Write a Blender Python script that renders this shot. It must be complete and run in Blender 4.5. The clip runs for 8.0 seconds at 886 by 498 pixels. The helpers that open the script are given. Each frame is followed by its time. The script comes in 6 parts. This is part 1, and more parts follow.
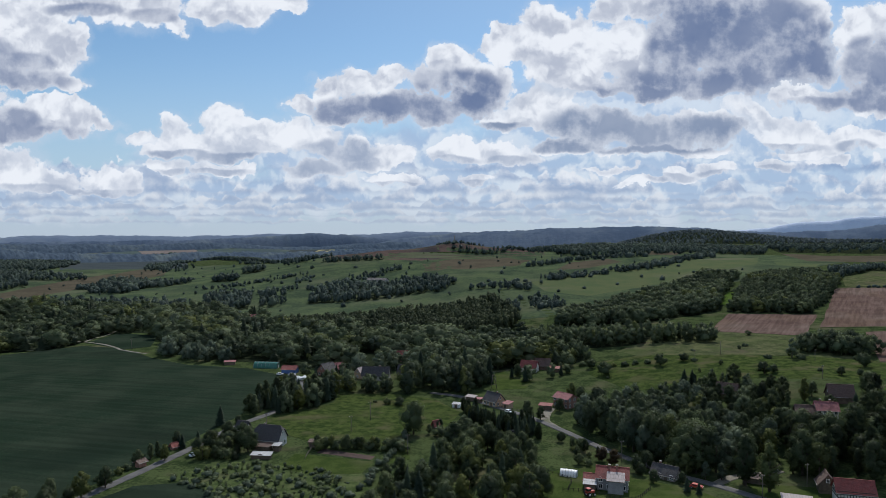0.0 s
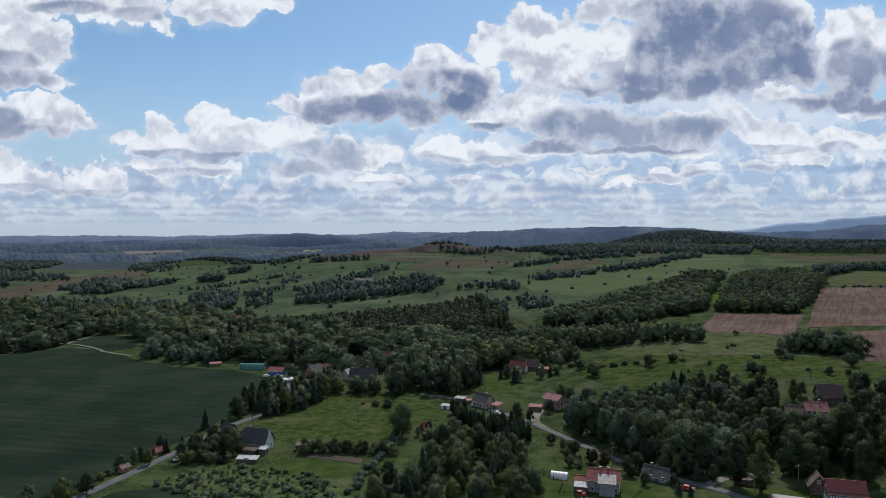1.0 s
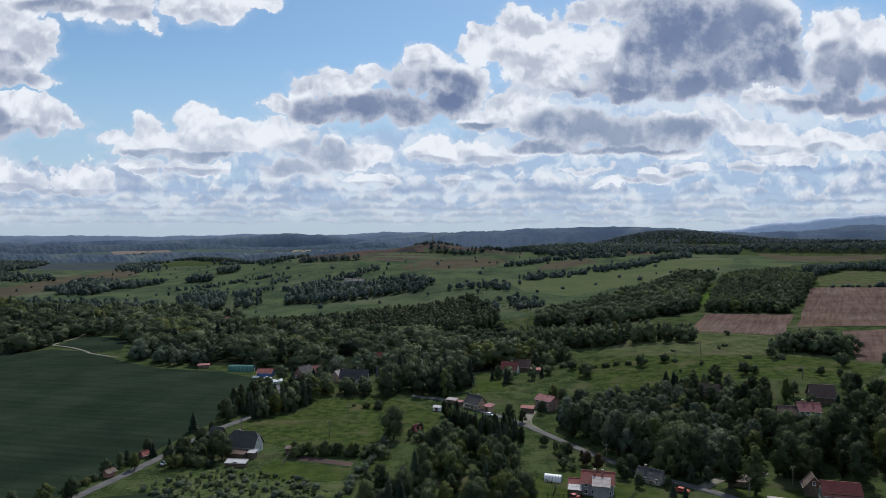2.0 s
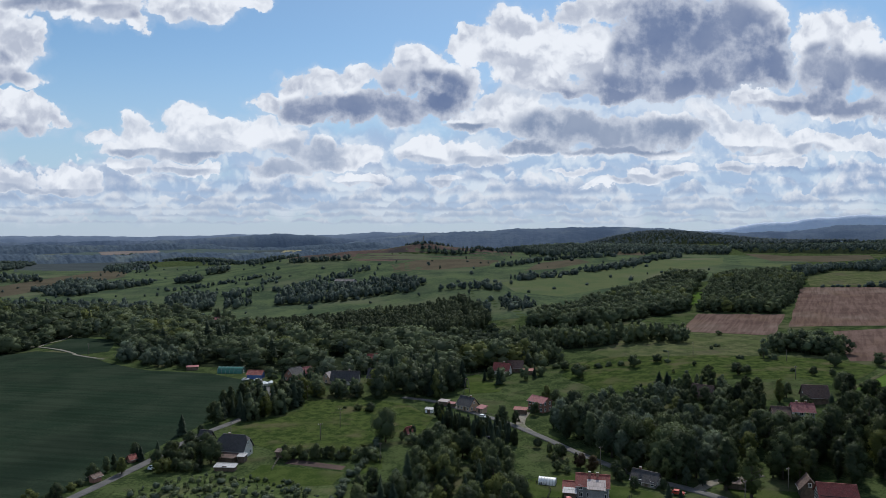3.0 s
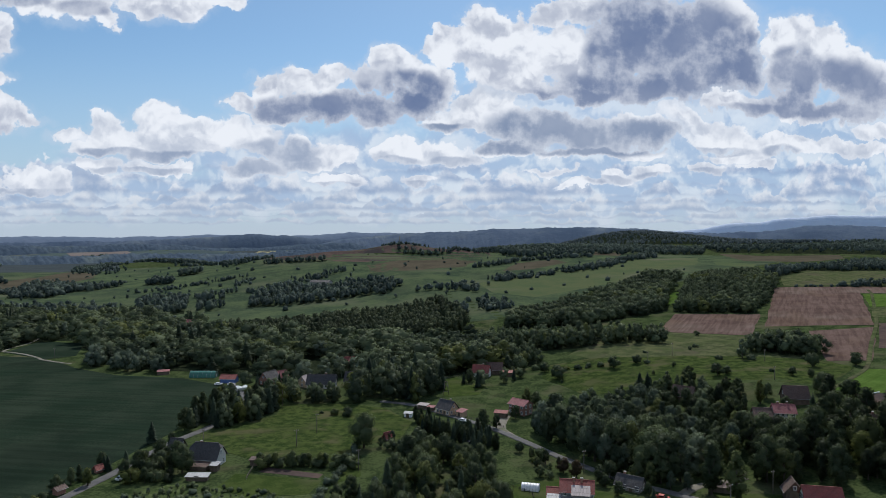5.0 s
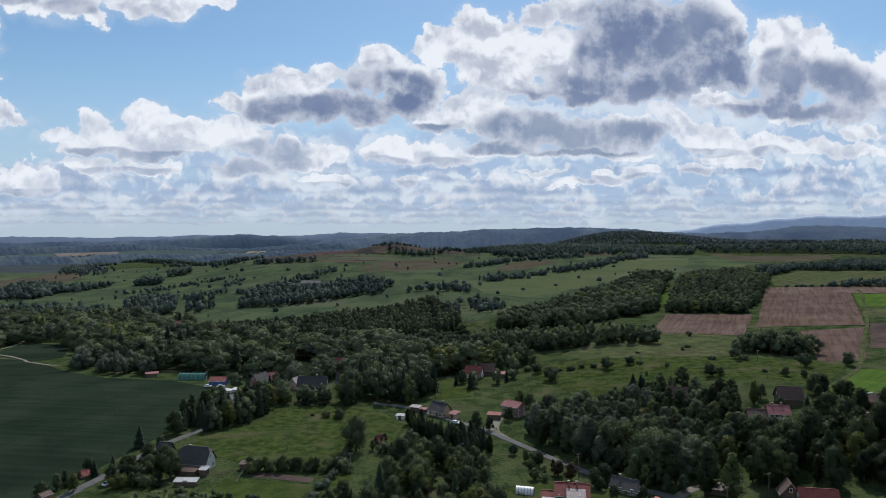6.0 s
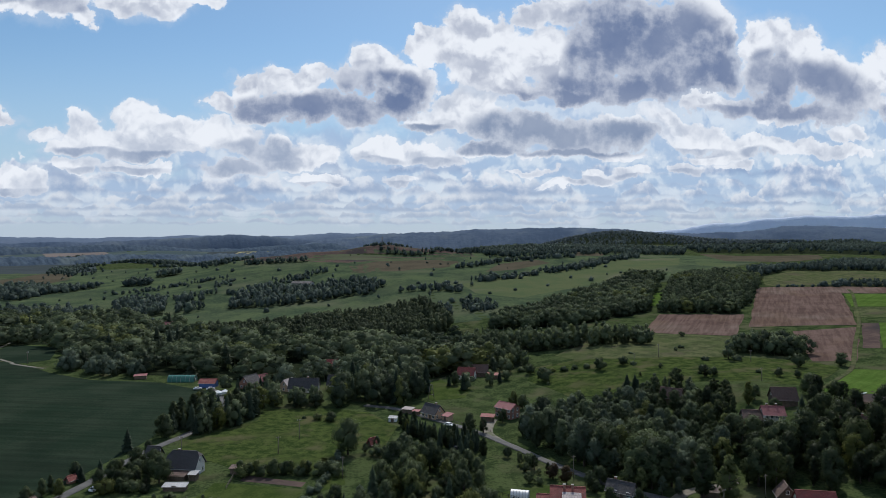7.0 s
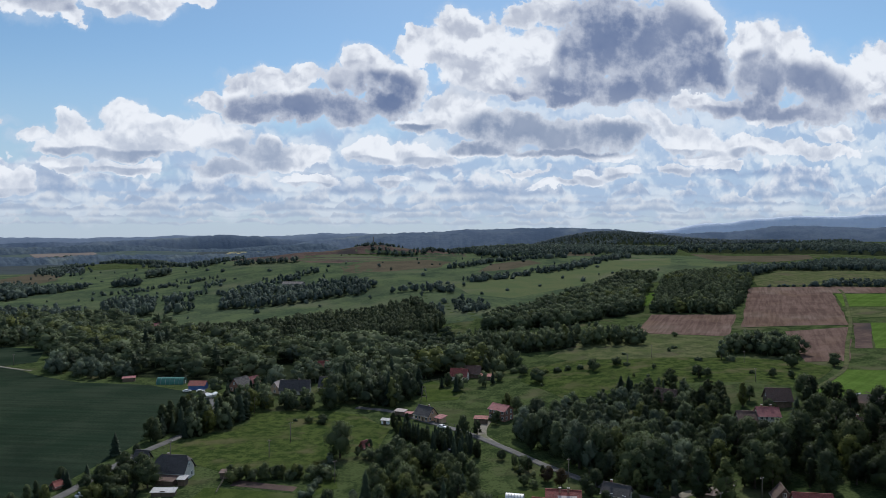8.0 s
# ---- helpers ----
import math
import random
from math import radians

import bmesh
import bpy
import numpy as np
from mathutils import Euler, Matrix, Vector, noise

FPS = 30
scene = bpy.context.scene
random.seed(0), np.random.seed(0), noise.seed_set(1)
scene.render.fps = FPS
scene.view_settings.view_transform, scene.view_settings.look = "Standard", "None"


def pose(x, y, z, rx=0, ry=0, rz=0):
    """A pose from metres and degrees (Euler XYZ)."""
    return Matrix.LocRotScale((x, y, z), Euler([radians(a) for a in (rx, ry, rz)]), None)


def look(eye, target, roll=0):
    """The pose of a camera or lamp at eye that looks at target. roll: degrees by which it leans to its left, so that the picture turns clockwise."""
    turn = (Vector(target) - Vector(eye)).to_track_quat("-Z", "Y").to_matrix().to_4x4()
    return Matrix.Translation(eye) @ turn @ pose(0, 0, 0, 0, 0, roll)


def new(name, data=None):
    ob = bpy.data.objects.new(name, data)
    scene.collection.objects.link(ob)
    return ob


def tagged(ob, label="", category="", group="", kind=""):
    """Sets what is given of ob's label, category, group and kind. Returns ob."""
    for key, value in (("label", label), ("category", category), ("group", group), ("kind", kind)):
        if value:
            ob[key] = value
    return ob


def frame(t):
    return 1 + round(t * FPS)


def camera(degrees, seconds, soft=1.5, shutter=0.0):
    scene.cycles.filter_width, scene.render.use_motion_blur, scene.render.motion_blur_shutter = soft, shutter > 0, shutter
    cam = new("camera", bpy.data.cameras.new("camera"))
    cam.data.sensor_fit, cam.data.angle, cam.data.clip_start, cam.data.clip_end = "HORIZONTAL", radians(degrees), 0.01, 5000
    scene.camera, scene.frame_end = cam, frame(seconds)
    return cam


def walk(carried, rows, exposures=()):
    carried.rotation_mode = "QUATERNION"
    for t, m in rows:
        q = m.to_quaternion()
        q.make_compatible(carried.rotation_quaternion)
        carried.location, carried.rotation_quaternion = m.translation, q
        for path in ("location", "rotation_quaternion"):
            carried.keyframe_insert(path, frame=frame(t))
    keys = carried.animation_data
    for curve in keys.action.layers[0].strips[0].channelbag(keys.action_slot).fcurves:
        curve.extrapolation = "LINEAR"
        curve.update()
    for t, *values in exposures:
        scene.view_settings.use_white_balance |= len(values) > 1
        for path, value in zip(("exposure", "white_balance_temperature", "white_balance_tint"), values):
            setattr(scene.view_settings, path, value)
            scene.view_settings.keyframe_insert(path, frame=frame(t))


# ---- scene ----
from mathutils.geometry import delaunay_2d_cdt

# ---------------------------------------------------------------- camera
cam = camera(66, 8.0, soft=0.5)
PATH = [
    (0, 0.00, 0.00, 80.00, 89.104, -0.011, 0.001),
    (0.5, -0.39, 1.52, 79.98, 89.107, -0.014, -0.505),
    (1, -0.78, 3.04, 79.97, 89.111, -0.014, -1.082),
    (1.5, -1.15, 4.56, 79.96, 89.116, -0.012, -1.551),
    (3, -2.20, 9.12, 79.96, 89.138, 0.004, -2.739),
    (3.5, -2.53, 10.64, 79.97, 89.146, 0.012, -3.246),
    (4, -2.85, 12.16, 79.99, 89.154, 0.021, -3.778),
    (4.5, -3.16, 13.68, 80.01, 89.163, 0.031, -4.316),
    (6, -4.02, 18.24, 80.10, 89.188, 0.062, -5.574),
    (6.5, -4.29, 19.77, 80.14, 89.195, 0.072, -5.942),
    (7, -4.54, 21.29, 80.19, 89.201, 0.083, -6.320),
    (7.5, -4.79, 22.81, 80.24, 89.206, 0.092, -6.688),
    (8, -5.02, 24.34, 80.29, 89.210, 0.101, -7.066),
]
walk(cam, [(t, pose(x, y, z, rx, ry, rz)) for t, x, y, z, rx, ry, rz in PATH])

# ---------------------------------------------------------------- node helpers


class Nodes:
    """Short ways to lay nodes into one tree."""

    def __init__(self, tree):
        self.tree = tree

    def put(self, kind):
        return self.tree.nodes.new(kind)

    def feed(self, socket, v):
        if isinstance(v, bpy.types.NodeSocket):
            self.tree.links.new(v, socket)
        elif v is not None:
            socket.default_value = v

    def math(self, op, a, b=None, c=None, clamp=False):
        n = self.put("ShaderNodeMath")
        n.operation, n.use_clamp = op, clamp
        for s, v in zip(n.inputs, (a, b, c)):
            self.feed(s, v)
        return n.outputs[0]

    def vec(self, op, a, b=None, c=None):
        n = self.put("ShaderNodeVectorMath")
        n.operation = op
        for s, v in zip(n.inputs, (a, b, c)):
            self.feed(s, v)
        return n.outputs["Value"] if op in ("DOT_PRODUCT", "LENGTH") else n.outputs[0]

    def noise(self, vector, scale, detail=3.0, rough=0.55, warp=0.0):
        n = self.put("ShaderNodeTexNoise")
        self.feed(n.inputs["Vector"], vector)
        n.inputs["Scale"].default_value = scale
        n.inputs["Detail"].default_value = detail
        n.inputs["Roughness"].default_value = rough
        n.inputs["Distortion"].default_value = warp
        return n.outputs[0]

    def noise2(self, vector, scale, detail=3.0, rough=0.55):
        out = self.noise(vector, scale, detail, rough)
        out.node.noise_dimensions = "2D"
        return out

    def step(self, v, lo, hi, to0=0.0, to1=1.0):
        n = self.put("ShaderNodeMapRange")
        n.interpolation_type = "SMOOTHSTEP"
        for s, w in zip(n.inputs, (v, lo, hi, to0, to1)):
            self.feed(s, w)
        return n.outputs[0]

    def mix(self, fac, a, b, blend="MIX"):
        n = self.put("ShaderNodeMix")
        n.data_type, n.blend_type = "RGBA", blend
        self.feed(n.inputs[0], fac)
        for s, v in ((n.inputs[6], a), (n.inputs[7], b)):
            self.feed(s, (*v, 1) if isinstance(v, tuple) and len(v) == 3 else v)
        return n.outputs[2]

    def xyz(self, x, y, z=0.0):
        n = self.put("ShaderNodeCombineXYZ")
        for s, v in zip(n.inputs, (x, y, z)):
            self.feed(s, v)
        return n.outputs[0]


# ---------------------------------------------------------------- sky, clouds and sun
SUN_UP, SUN_AZ = radians(47), radians(16)
FOCAL = 1207.0  # the scale in which the clouds' places are written down: thousandths of a slope, about


def build_world():
    world = bpy.data.worlds.new("sky")
    scene.world = world
    world.use_nodes = True
    g = Nodes(world.node_tree)
    g.tree.nodes.clear()
    coord = g.put("ShaderNodeTexCoord").outputs["Generated"]
    sep = g.put("ShaderNodeSeparateXYZ")
    g.feed(sep.inputs[0], coord)
    x, y, z = sep.outputs
    ahead = g.math("MAXIMUM", y, 0.10)
    u, v = g.math("DIVIDE", x, ahead), g.math("DIVIDE", z, ahead)
    flat = g.xyz(u, v)

    sky = g.put("ShaderNodeTexSky")
    sky.sky_type, sky.sun_disc, sky.sun_elevation, sky.sun_rotation = "NISHITA", False, SUN_UP, SUN_AZ
    sky.altitude, sky.air_density, sky.dust_density, sky.ozone_density = 400.0, 1.0, 0.6, 1.6
    blue = g.mix(1.0, sky.outputs[0], (0.077, 0.0945, 0.1015), "MULTIPLY")

    def billow(at, scale, detail=2.0, rough=0.5):
        """Rounded heads with creases between them."""
        n = g.put("ShaderNodeTexVoronoi")
        n.feature, n.voronoi_dimensions, n.normalize = "F1", "2D", False
        g.feed(n.inputs["Vector"], at)
        n.inputs["Scale"].default_value, n.inputs["Detail"].default_value, n.inputs["Roughness"].default_value = scale, detail, rough
        return n.outputs["Distance"]

    def less(a, b):
        return g.math("SUBTRACT", a, b)

    def plus(a, b):
        return g.math("ADD", a, b)

    def times(a, b):
        return g.math("MULTIPLY", a, b)

    wob = g.put("ShaderNodeTexNoise")
    wob.noise_dimensions = "2D"
    g.feed(wob.inputs["Vector"], flat)
    wob.inputs["Scale"].default_value, wob.inputs["Detail"].default_value, wob.inputs["Roughness"].default_value = 16.0, 6.0, 0.58
    stray = g.vec("SUBTRACT", wob.outputs["Color"], (0.5, 0.5, 0.5))
    p = g.vec("ADD", flat, g.vec("MULTIPLY", stray, (0.062, 0.050, 0.0)))
    q = g.vec("ADD", flat, g.vec("MULTIPLY", stray, (0.034, 0.030, 0.0)))
    r = g.vec("ADD", flat, g.vec("MULTIPLY", stray, (0.018, 0.014, 0.0)))
    head = billow(q, 19.0, 3.0, 0.55)
    head_up = billow(g.vec("ADD", q, (0.003, 0.011, 0.0)), 19.0, 3.0, 0.55)
    broad = billow(q, 9.0, 2.0, 0.5)
    broad_up = billow(g.vec("ADD", q, (0.006, 0.022, 0.0)), 9.0, 2.0, 0.5)
    lit = g.step(plus(less(head_up, head), times(less(broad_up, broad), 1.1)), -0.55, 0.45)
    wisp = g.noise2(flat, 26.0, 7.0, 0.62)
    mist = g.noise2(flat, 8.0, 5.0, 0.55)
    fluff = plus(g.math("MULTIPLY_ADD", head, -0.75, 0.52), g.math("MULTIPLY_ADD", wisp, 1.9, -0.95))
    smoke = plus(g.math("MULTIPLY_ADD", mist, 1.3, -0.65), g.math("MULTIPLY_ADD", wisp, 0.8, -0.40))

    def heap(blobs, at, soft=0.35):
        """One field out of many ellipses: 1 in their middles, 0 at their rims, falling on outside."""
        total = None
        for cx, cy, rx, ry in blobs:
            cu, cv, ru, rv = (cx - 784) / FOCAL, (423 - cy) / FOCAL, rx / FOCAL, ry / FOCAL
            d = g.vec("MULTIPLY_ADD", at, (1 / ru, 1 / rv, 0.0), (-cu / ru, -cv / rv, 0.0))
            d = g.vec("DOT_PRODUCT", d, d)
            total = d if total is None else g.math("SMOOTH_MIN", total, d, soft)
        return less(1.0, total)

    GREY, WHITE = (0.126, 0.184, 0.338), (0.83, 0.872, 0.945)

    def cloud(under, blobs, cores, weight=1.0, grey=GREY):
        """A heap of cumulus over what lies behind it: bright where it is thin or turned up to the sun, blue-grey where it is thick."""
        mass = heap(blobs, p)
        body = g.math("MULTIPLY_ADD", mass, 1.35, fluff)
        cover = g.step(body, -0.12, 0.30)
        veil = times(g.step(plus(mass, times(smoke, 1.4)), -0.9, 0.6), 0.40)
        gloom = times(g.step(g.math("MULTIPLY_ADD", smoke, 0.38, heap(cores, r, 0.7)), -1.0, 0.28), weight)
        rim = g.step(body, 0.05, 1.25)
        soft = g.math("MULTIPLY_ADD", lit, 0.52, 0.48)
        clear_part = times(less(1.0, gloom), soft)
        light = plus(clear_part, times(gloom, g.math("MULTIPLY_ADD", mist, 0.30, -0.07)))
        light = plus(times(light, rim), times(less(1.0, rim), g.math("MULTIPLY_ADD", light, 0.50, 0.50)))
        under = g.mix(veil, under, (0.54, 0.64, 0.79))
        return g.mix(cover, under, g.mix(light, grey, WHITE))

    # clear sky, paler towards the horizon
    seen = g.mix(times(g.step(v, 0.30, 0.02), 0.80), blue, (0.42, 0.545, 0.70))

    # thin bright cloud spread between the heaps
    sheet = heap([(1250, 230, 460, 110), (720, 285, 380, 55), (1100, 335, 800, 55), (250, 345, 500, 45), (1700, 260, 300, 120)], p, 0.6)
    seen = g.mix(times(g.step(plus(sheet, times(smoke, 1.3)), -0.7, 0.6), 0.78), seen, g.mix(g.step(plus(lit, smoke), 0.1, 1.1), (0.37, 0.49, 0.70), (0.72, 0.785, 0.88)))

    # rows of small cumulus over the land: each row a shelf with a flat grey foot and lumpy bright heads
    heads_low = billow(q, 38.0, 2.0, 0.55)
    rows = ((394, 11, 23.0, 0.36), (382, 15, 19.0, 0.37), (370, 20, 16.0, 0.38), (356, 27, 13.0, 0.38), (340, 34, 11.0, 0.39), (320, 42, 9.5, 0.41), (298, 44, 8.5, 0.44))
    for k, (foot, tall, often, rare) in enumerate(rows):
        fv, tv = (423 - foot) / FOCAL, tall / FOCAL
        far = 1 - k / (len(rows) - 1)
        lumps = g.noise2(g.vec("MULTIPLY_ADD", q, (1.0, 0.06, 0.0), (3.7 * k + 1.3, 1.9 * k, 0.0)), often, 3.0, 0.55)
        top = times(g.step(lumps, rare, rare + 0.26), g.math("MULTIPLY_ADD", heads_low, -0.75, 1.40))
        sep_q = g.put("ShaderNodeSeparateXYZ")
        g.feed(sep_q.inputs[0], r if k < 5 else q)
        up = g.math("DIVIDE", less(sep_q.outputs[1], fv), tv)
        inside = g.step(less(top, up), 0.0, 0.16)
        cover = times(times(inside, g.step(up, -0.28, 0.10)), g.math("MULTIPLY_ADD", g.step(wisp, 0.25, 0.6), 0.3, 0.70))
        bright = g.step(plus(less(up, times(top, 0.50)), plus(g.math("MULTIPLY_ADD", wisp, 1.6, -0.80), g.math("MULTIPLY_ADD", heads_low, -0.5, 0.3))), -0.50, 0.30)
        pale = tuple(a * far + b * (1 - far) for a, b in zip((0.60, 0.665, 0.75), (0.80, 0.845, 0.92)))
        dim = tuple(a * far + b * (1 - far) for a, b in zip((0.36, 0.445, 0.59), (0.27, 0.375, 0.575)))
        seen = g.mix(cover, seen, g.mix(bright, dim, pale))

    # the larger clouds, the farther ones first
    seen = cloud(seen, [(20, 300, 62, 42), (60, 316, 46, 28), (110, 326, 42, 22), (180, 322, 58, 25), (235, 326, 28, 20), (150, 340, 100, 10), (300, 296, 45, 13), (390, 300, 60, 14), (250, 245, 30, 14), (800, 268, 42, 24), (850, 268, 24, 20), (890, 272, 48, 22), (930, 281, 30, 18),
                        (1200, 306, 46, 17), (1270, 300, 40, 14), (1380, 290, 44, 15), (1090, 300, 50, 9), (700, 322, 60, 13), (830, 318, 48, 12), (1470, 285, 30, 10), (1130, 325, 50, 9)],
                 [(40, 336, 70, 9), (190, 344, 72, 7), (360, 306, 80, 6), (800, 285, 42, 8), (900, 285, 36, 8), (1190, 316, 42, 7), (1270, 309, 36, 6), (1380, 299, 40, 7), (700, 331, 60, 6), (830, 326, 44, 6)], 0.62, (0.21, 0.29, 0.45))
    seen = cloud(seen, [(310, 235, 38, 32), (392, 215, 48, 36), (360, 256, 70, 30), (440, 246, 55, 38), (482, 242, 44, 36), (300, 266, 50, 18), (420, 272, 90, 16), (530, 238, 40, 30), (562, 252, 50, 30), (620, 276, 50, 28), (690, 276, 50, 26), (660, 296, 62, 14), (560, 300, 70, 16),
                        (1322, 202, 38, 26), (1346, 226, 60, 28), (1400, 238, 70, 22), (1480, 252, 60, 20), (1502, 240, 30, 18), (1545, 246, 44, 18), (1440, 268, 80, 12), (1650, 255, 120, 16), (1700, 225, 50, 14)],
                 [(400, 281, 100, 8), (320, 273, 50, 7), (572, 288, 72, 24), (605, 268, 55, 18), (520, 306, 60, 9), (1390, 262, 60, 7), (1512, 262, 32, 11), (1290, 275, 80, 8)], 0.72, (0.19, 0.27, 0.43))
    seen = cloud(seen, [(1060, 222, 92, 32), (1152, 232, 112, 34), (1252, 232, 80, 30), (1000, 256, 70, 18), (1180, 266, 140, 11), (975, 172, 45, 28), (1010, 150, 60, 30), (985, 215, 40, 34), (930, 190, 44, 26), (900, 216, 72, 22)],
                 [(1072, 228, 96, 34), (1172, 242, 112, 26), (1272, 236, 74, 26), (1120, 259, 170, 12), (990, 258, 60, 12), (870, 227, 52, 8)], 0.92, (0.165, 0.235, 0.385))
    seen = cloud(seen, [(580, 166, 34, 35), (530, 192, 30, 20), (640, 152, 45, 30), (690, 140, 40, 34), (702, 121, 18, 17), (760, 138, 45, 30), (786, 102, 28, 22), (822, 122, 45, 34), (866, 150, 42, 46), (840, 182, 60, 32), (700, 192, 140, 32), (612, 202, 72, 23)],
                 [(690, 198, 112, 24), (620, 202, 62, 20), (772, 184, 72, 32), (822, 158, 48, 30), (850, 172, 36, 34), (730, 213, 130, 11)], 0.95)
    seen = cloud(seen, [(965, 42, 55, 34), (1010, 52, 50, 36), (884, 66, 23, 24), (882, 92, 38, 28), (940, 82, 60, 40), (1040, 86, 70, 50), (1110, 80, 70, 56), (1000, 122, 80, 36), (1130, 132, 60, 34), (1062, 152, 90, 20), (1080, 22, 40, 24), (1135, 8, 60, 30),
                        (1175, 85, 60, 60), (1230, 50, 90, 80), (1320, 60, 110, 90), (1400, 90, 82, 72), (1440, 112, 46, 42), (1250, 152, 130, 34), (1160, 168, 90, 18), (1330, 134, 110, 36), (1390, 10, 76, 50), (1452, 45, 22, 42)],
                 [(1195, 95, 48, 70), (1230, 62, 72, 92), (1330, 82, 112, 86), (1412, 98, 76, 58), (1250, 152, 140, 30), (1130, 170, 100, 13)], 0.97)
    seen = cloud(seen, [(1522, 62, 48, 45), (1582, 62, 66, 50), (1645, 112, 90, 60), (1700, 150, 90, 42), (1545, 122, 66, 50), (1482, 176, 100, 26), (1402, 168, 44, 20), (1605, 188, 140, 26), (1775, 100, 56, 56), (1830, 170, 90, 40)],
                 [(1600, 142, 112, 48), (1500, 187, 112, 12), (1665, 192, 92, 18), (1540, 112, 40, 40), (1820, 190, 80, 24)], 0.85)
    seen = cloud(seen, [(62, 216, 74, 36), (132, 222, 60, 28), (182, 224, 34, 11), (10, 232, 50, 23), (80, 192, 44, 20), (120, 192, 40, 17), (-70, 200, 90, 50)], [(60, 240, 92, 13), (32, 216, 36, 20), (-60, 220, 80, 30)], 0.8)
    seen = cloud(seen, [(100, 6, 150, 36), (250, 14, 90, 40), (312, 40, 26, 26), (392, 22, 60, 34), (445, 18, 60, 32), (505, 12, 40, 20), (20, 62, 110, 74), (100, 92, 58, 60), (142, 82, 24, 46), (40, 142, 90, 26), (122, 152, 48, 22), (-100, 90, 130, 110)],
                 [(30, 146, 92, 20), (40, 112, 50, 16), (-60, 130, 80, 60), (150, 20, 60, 10), (280, 30, 40, 12)], 0.75)

    # the rest of the sky, round the back: unseen cumulus brightened to fill shade
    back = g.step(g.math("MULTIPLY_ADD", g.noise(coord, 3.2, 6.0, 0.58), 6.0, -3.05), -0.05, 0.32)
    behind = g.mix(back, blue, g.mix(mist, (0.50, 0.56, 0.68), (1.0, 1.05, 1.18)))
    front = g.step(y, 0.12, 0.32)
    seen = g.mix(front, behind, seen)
    # pale air low over the land
    seen = g.mix(times(g.step(v, 0.085, 0.0), 0.55), seen, (0.46, 0.535, 0.65))
    seen = g.mix(g.step(z, -0.02, 0.0), (0.05, 0.06, 0.05), seen)
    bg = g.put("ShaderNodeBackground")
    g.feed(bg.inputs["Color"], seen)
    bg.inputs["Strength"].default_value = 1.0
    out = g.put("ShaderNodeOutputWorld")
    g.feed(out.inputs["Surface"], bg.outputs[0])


build_world()
sun = new("sun", bpy.data.lights.new("sun", "SUN"))
sun.data.energy, sun.data.angle, sun.data.color = 3.3, radians(0.53), (1.0, 0.955, 0.90)
away = Vector((math.sin(SUN_AZ) * math.cos(SUN_UP), math.cos(SUN_AZ) * math.cos(SUN_UP), math.sin(SUN_UP)))
sun.matrix_basis = look(away * 400, (0, 0, 0))

# ---------------------------------------------------------------- materials


def surface(name, colours, scale=0.5, rough=0.85, metal=0.0, bump=0.0, fine=9.0, stretch=None, turn=0.0, stripes=0.0, stripe_scale=1.0, patch=0.0, patch_scale=0.01, patch_colour=(0.1, 0.1, 0.05), each=0.0, spec=0.3):
    """A rough surface: up to three colours mixed by noise at two scales, streaks along one way, large patches, and a change from piece to piece."""
    m = bpy.data.materials.new(name)
    m.use_nodes = True
    g = Nodes(m.node_tree)
    bsdf = g.tree.nodes["Principled BSDF"]
    at = g.put("ShaderNodeTexCoord").outputs["Object"]
    mapped = at
    if stretch:
        spun, mp = g.put("ShaderNodeMapping"), g.put("ShaderNodeMapping")
        g.feed(spun.inputs["Vector"], at)
        spun.inputs["Rotation"].default_value = (0, 0, radians(turn))
        g.feed(mp.inputs["Vector"], spun.outputs[0])
        mp.inputs["Scale"].default_value = stretch
        mapped = mp.outputs[0]
    broad = g.noise(at, scale, 4.0, 0.6)
    grain = g.noise(at, scale * fine, 4.0, 0.65)
    both = g.math("ADD", g.math("MULTIPLY", broad, 0.6), g.math("MULTIPLY", grain, 0.4))
    colour = g.mix(g.step(both, 0.41, 0.59), colours[0], colours[1])
    if len(colours) > 2:
        colour = g.mix(g.step(g.noise(at, scale * 0.31, 3.0), 0.52, 0.70), colour, colours[2])
    if patch:
        blot = g.noise(at, patch_scale, 4.0, 0.6, 0.4)
        colour = g.mix(g.math("MULTIPLY", g.step(blot, 0.50, 0.64), patch), colour, patch_colour)
    if stripes:
        rows = g.noise(mapped, stripe_scale, 2.0, 0.5)
        colour = g.mix(stripes, colour, g.mix(g.step(rows, 0.38, 0.62), (0.25, 0.25, 0.25), (1.0, 1.0, 1.0)), "MULTIPLY")
    if each:
        rnd = g.put("ShaderNodeObjectInfo").outputs["Random"]
        hsv = g.put("ShaderNodeHueSaturation")
        g.feed(hsv.inputs["Color"], colour)
        g.feed(hsv.inputs["Value"], g.math("MULTIPLY_ADD", rnd, 2 * each, 1 - each))
        colour = hsv.outputs[0]
    g.feed(bsdf.inputs["Base Color"], colour)
    bsdf.inputs["Roughness"].default_value = rough
    bsdf.inputs["Metallic"].default_value = metal
    bsdf.inputs["Specular IOR Level"].default_value = spec
    if bump:
        b = g.put("ShaderNodeBump")
        b.inputs["Strength"].default_value = 1.0
        b.inputs["Distance"].default_value = bump
        g.feed(b.inputs["Height"], both)
        g.feed(bsdf.inputs["Normal"], b.outputs[0])
    return m


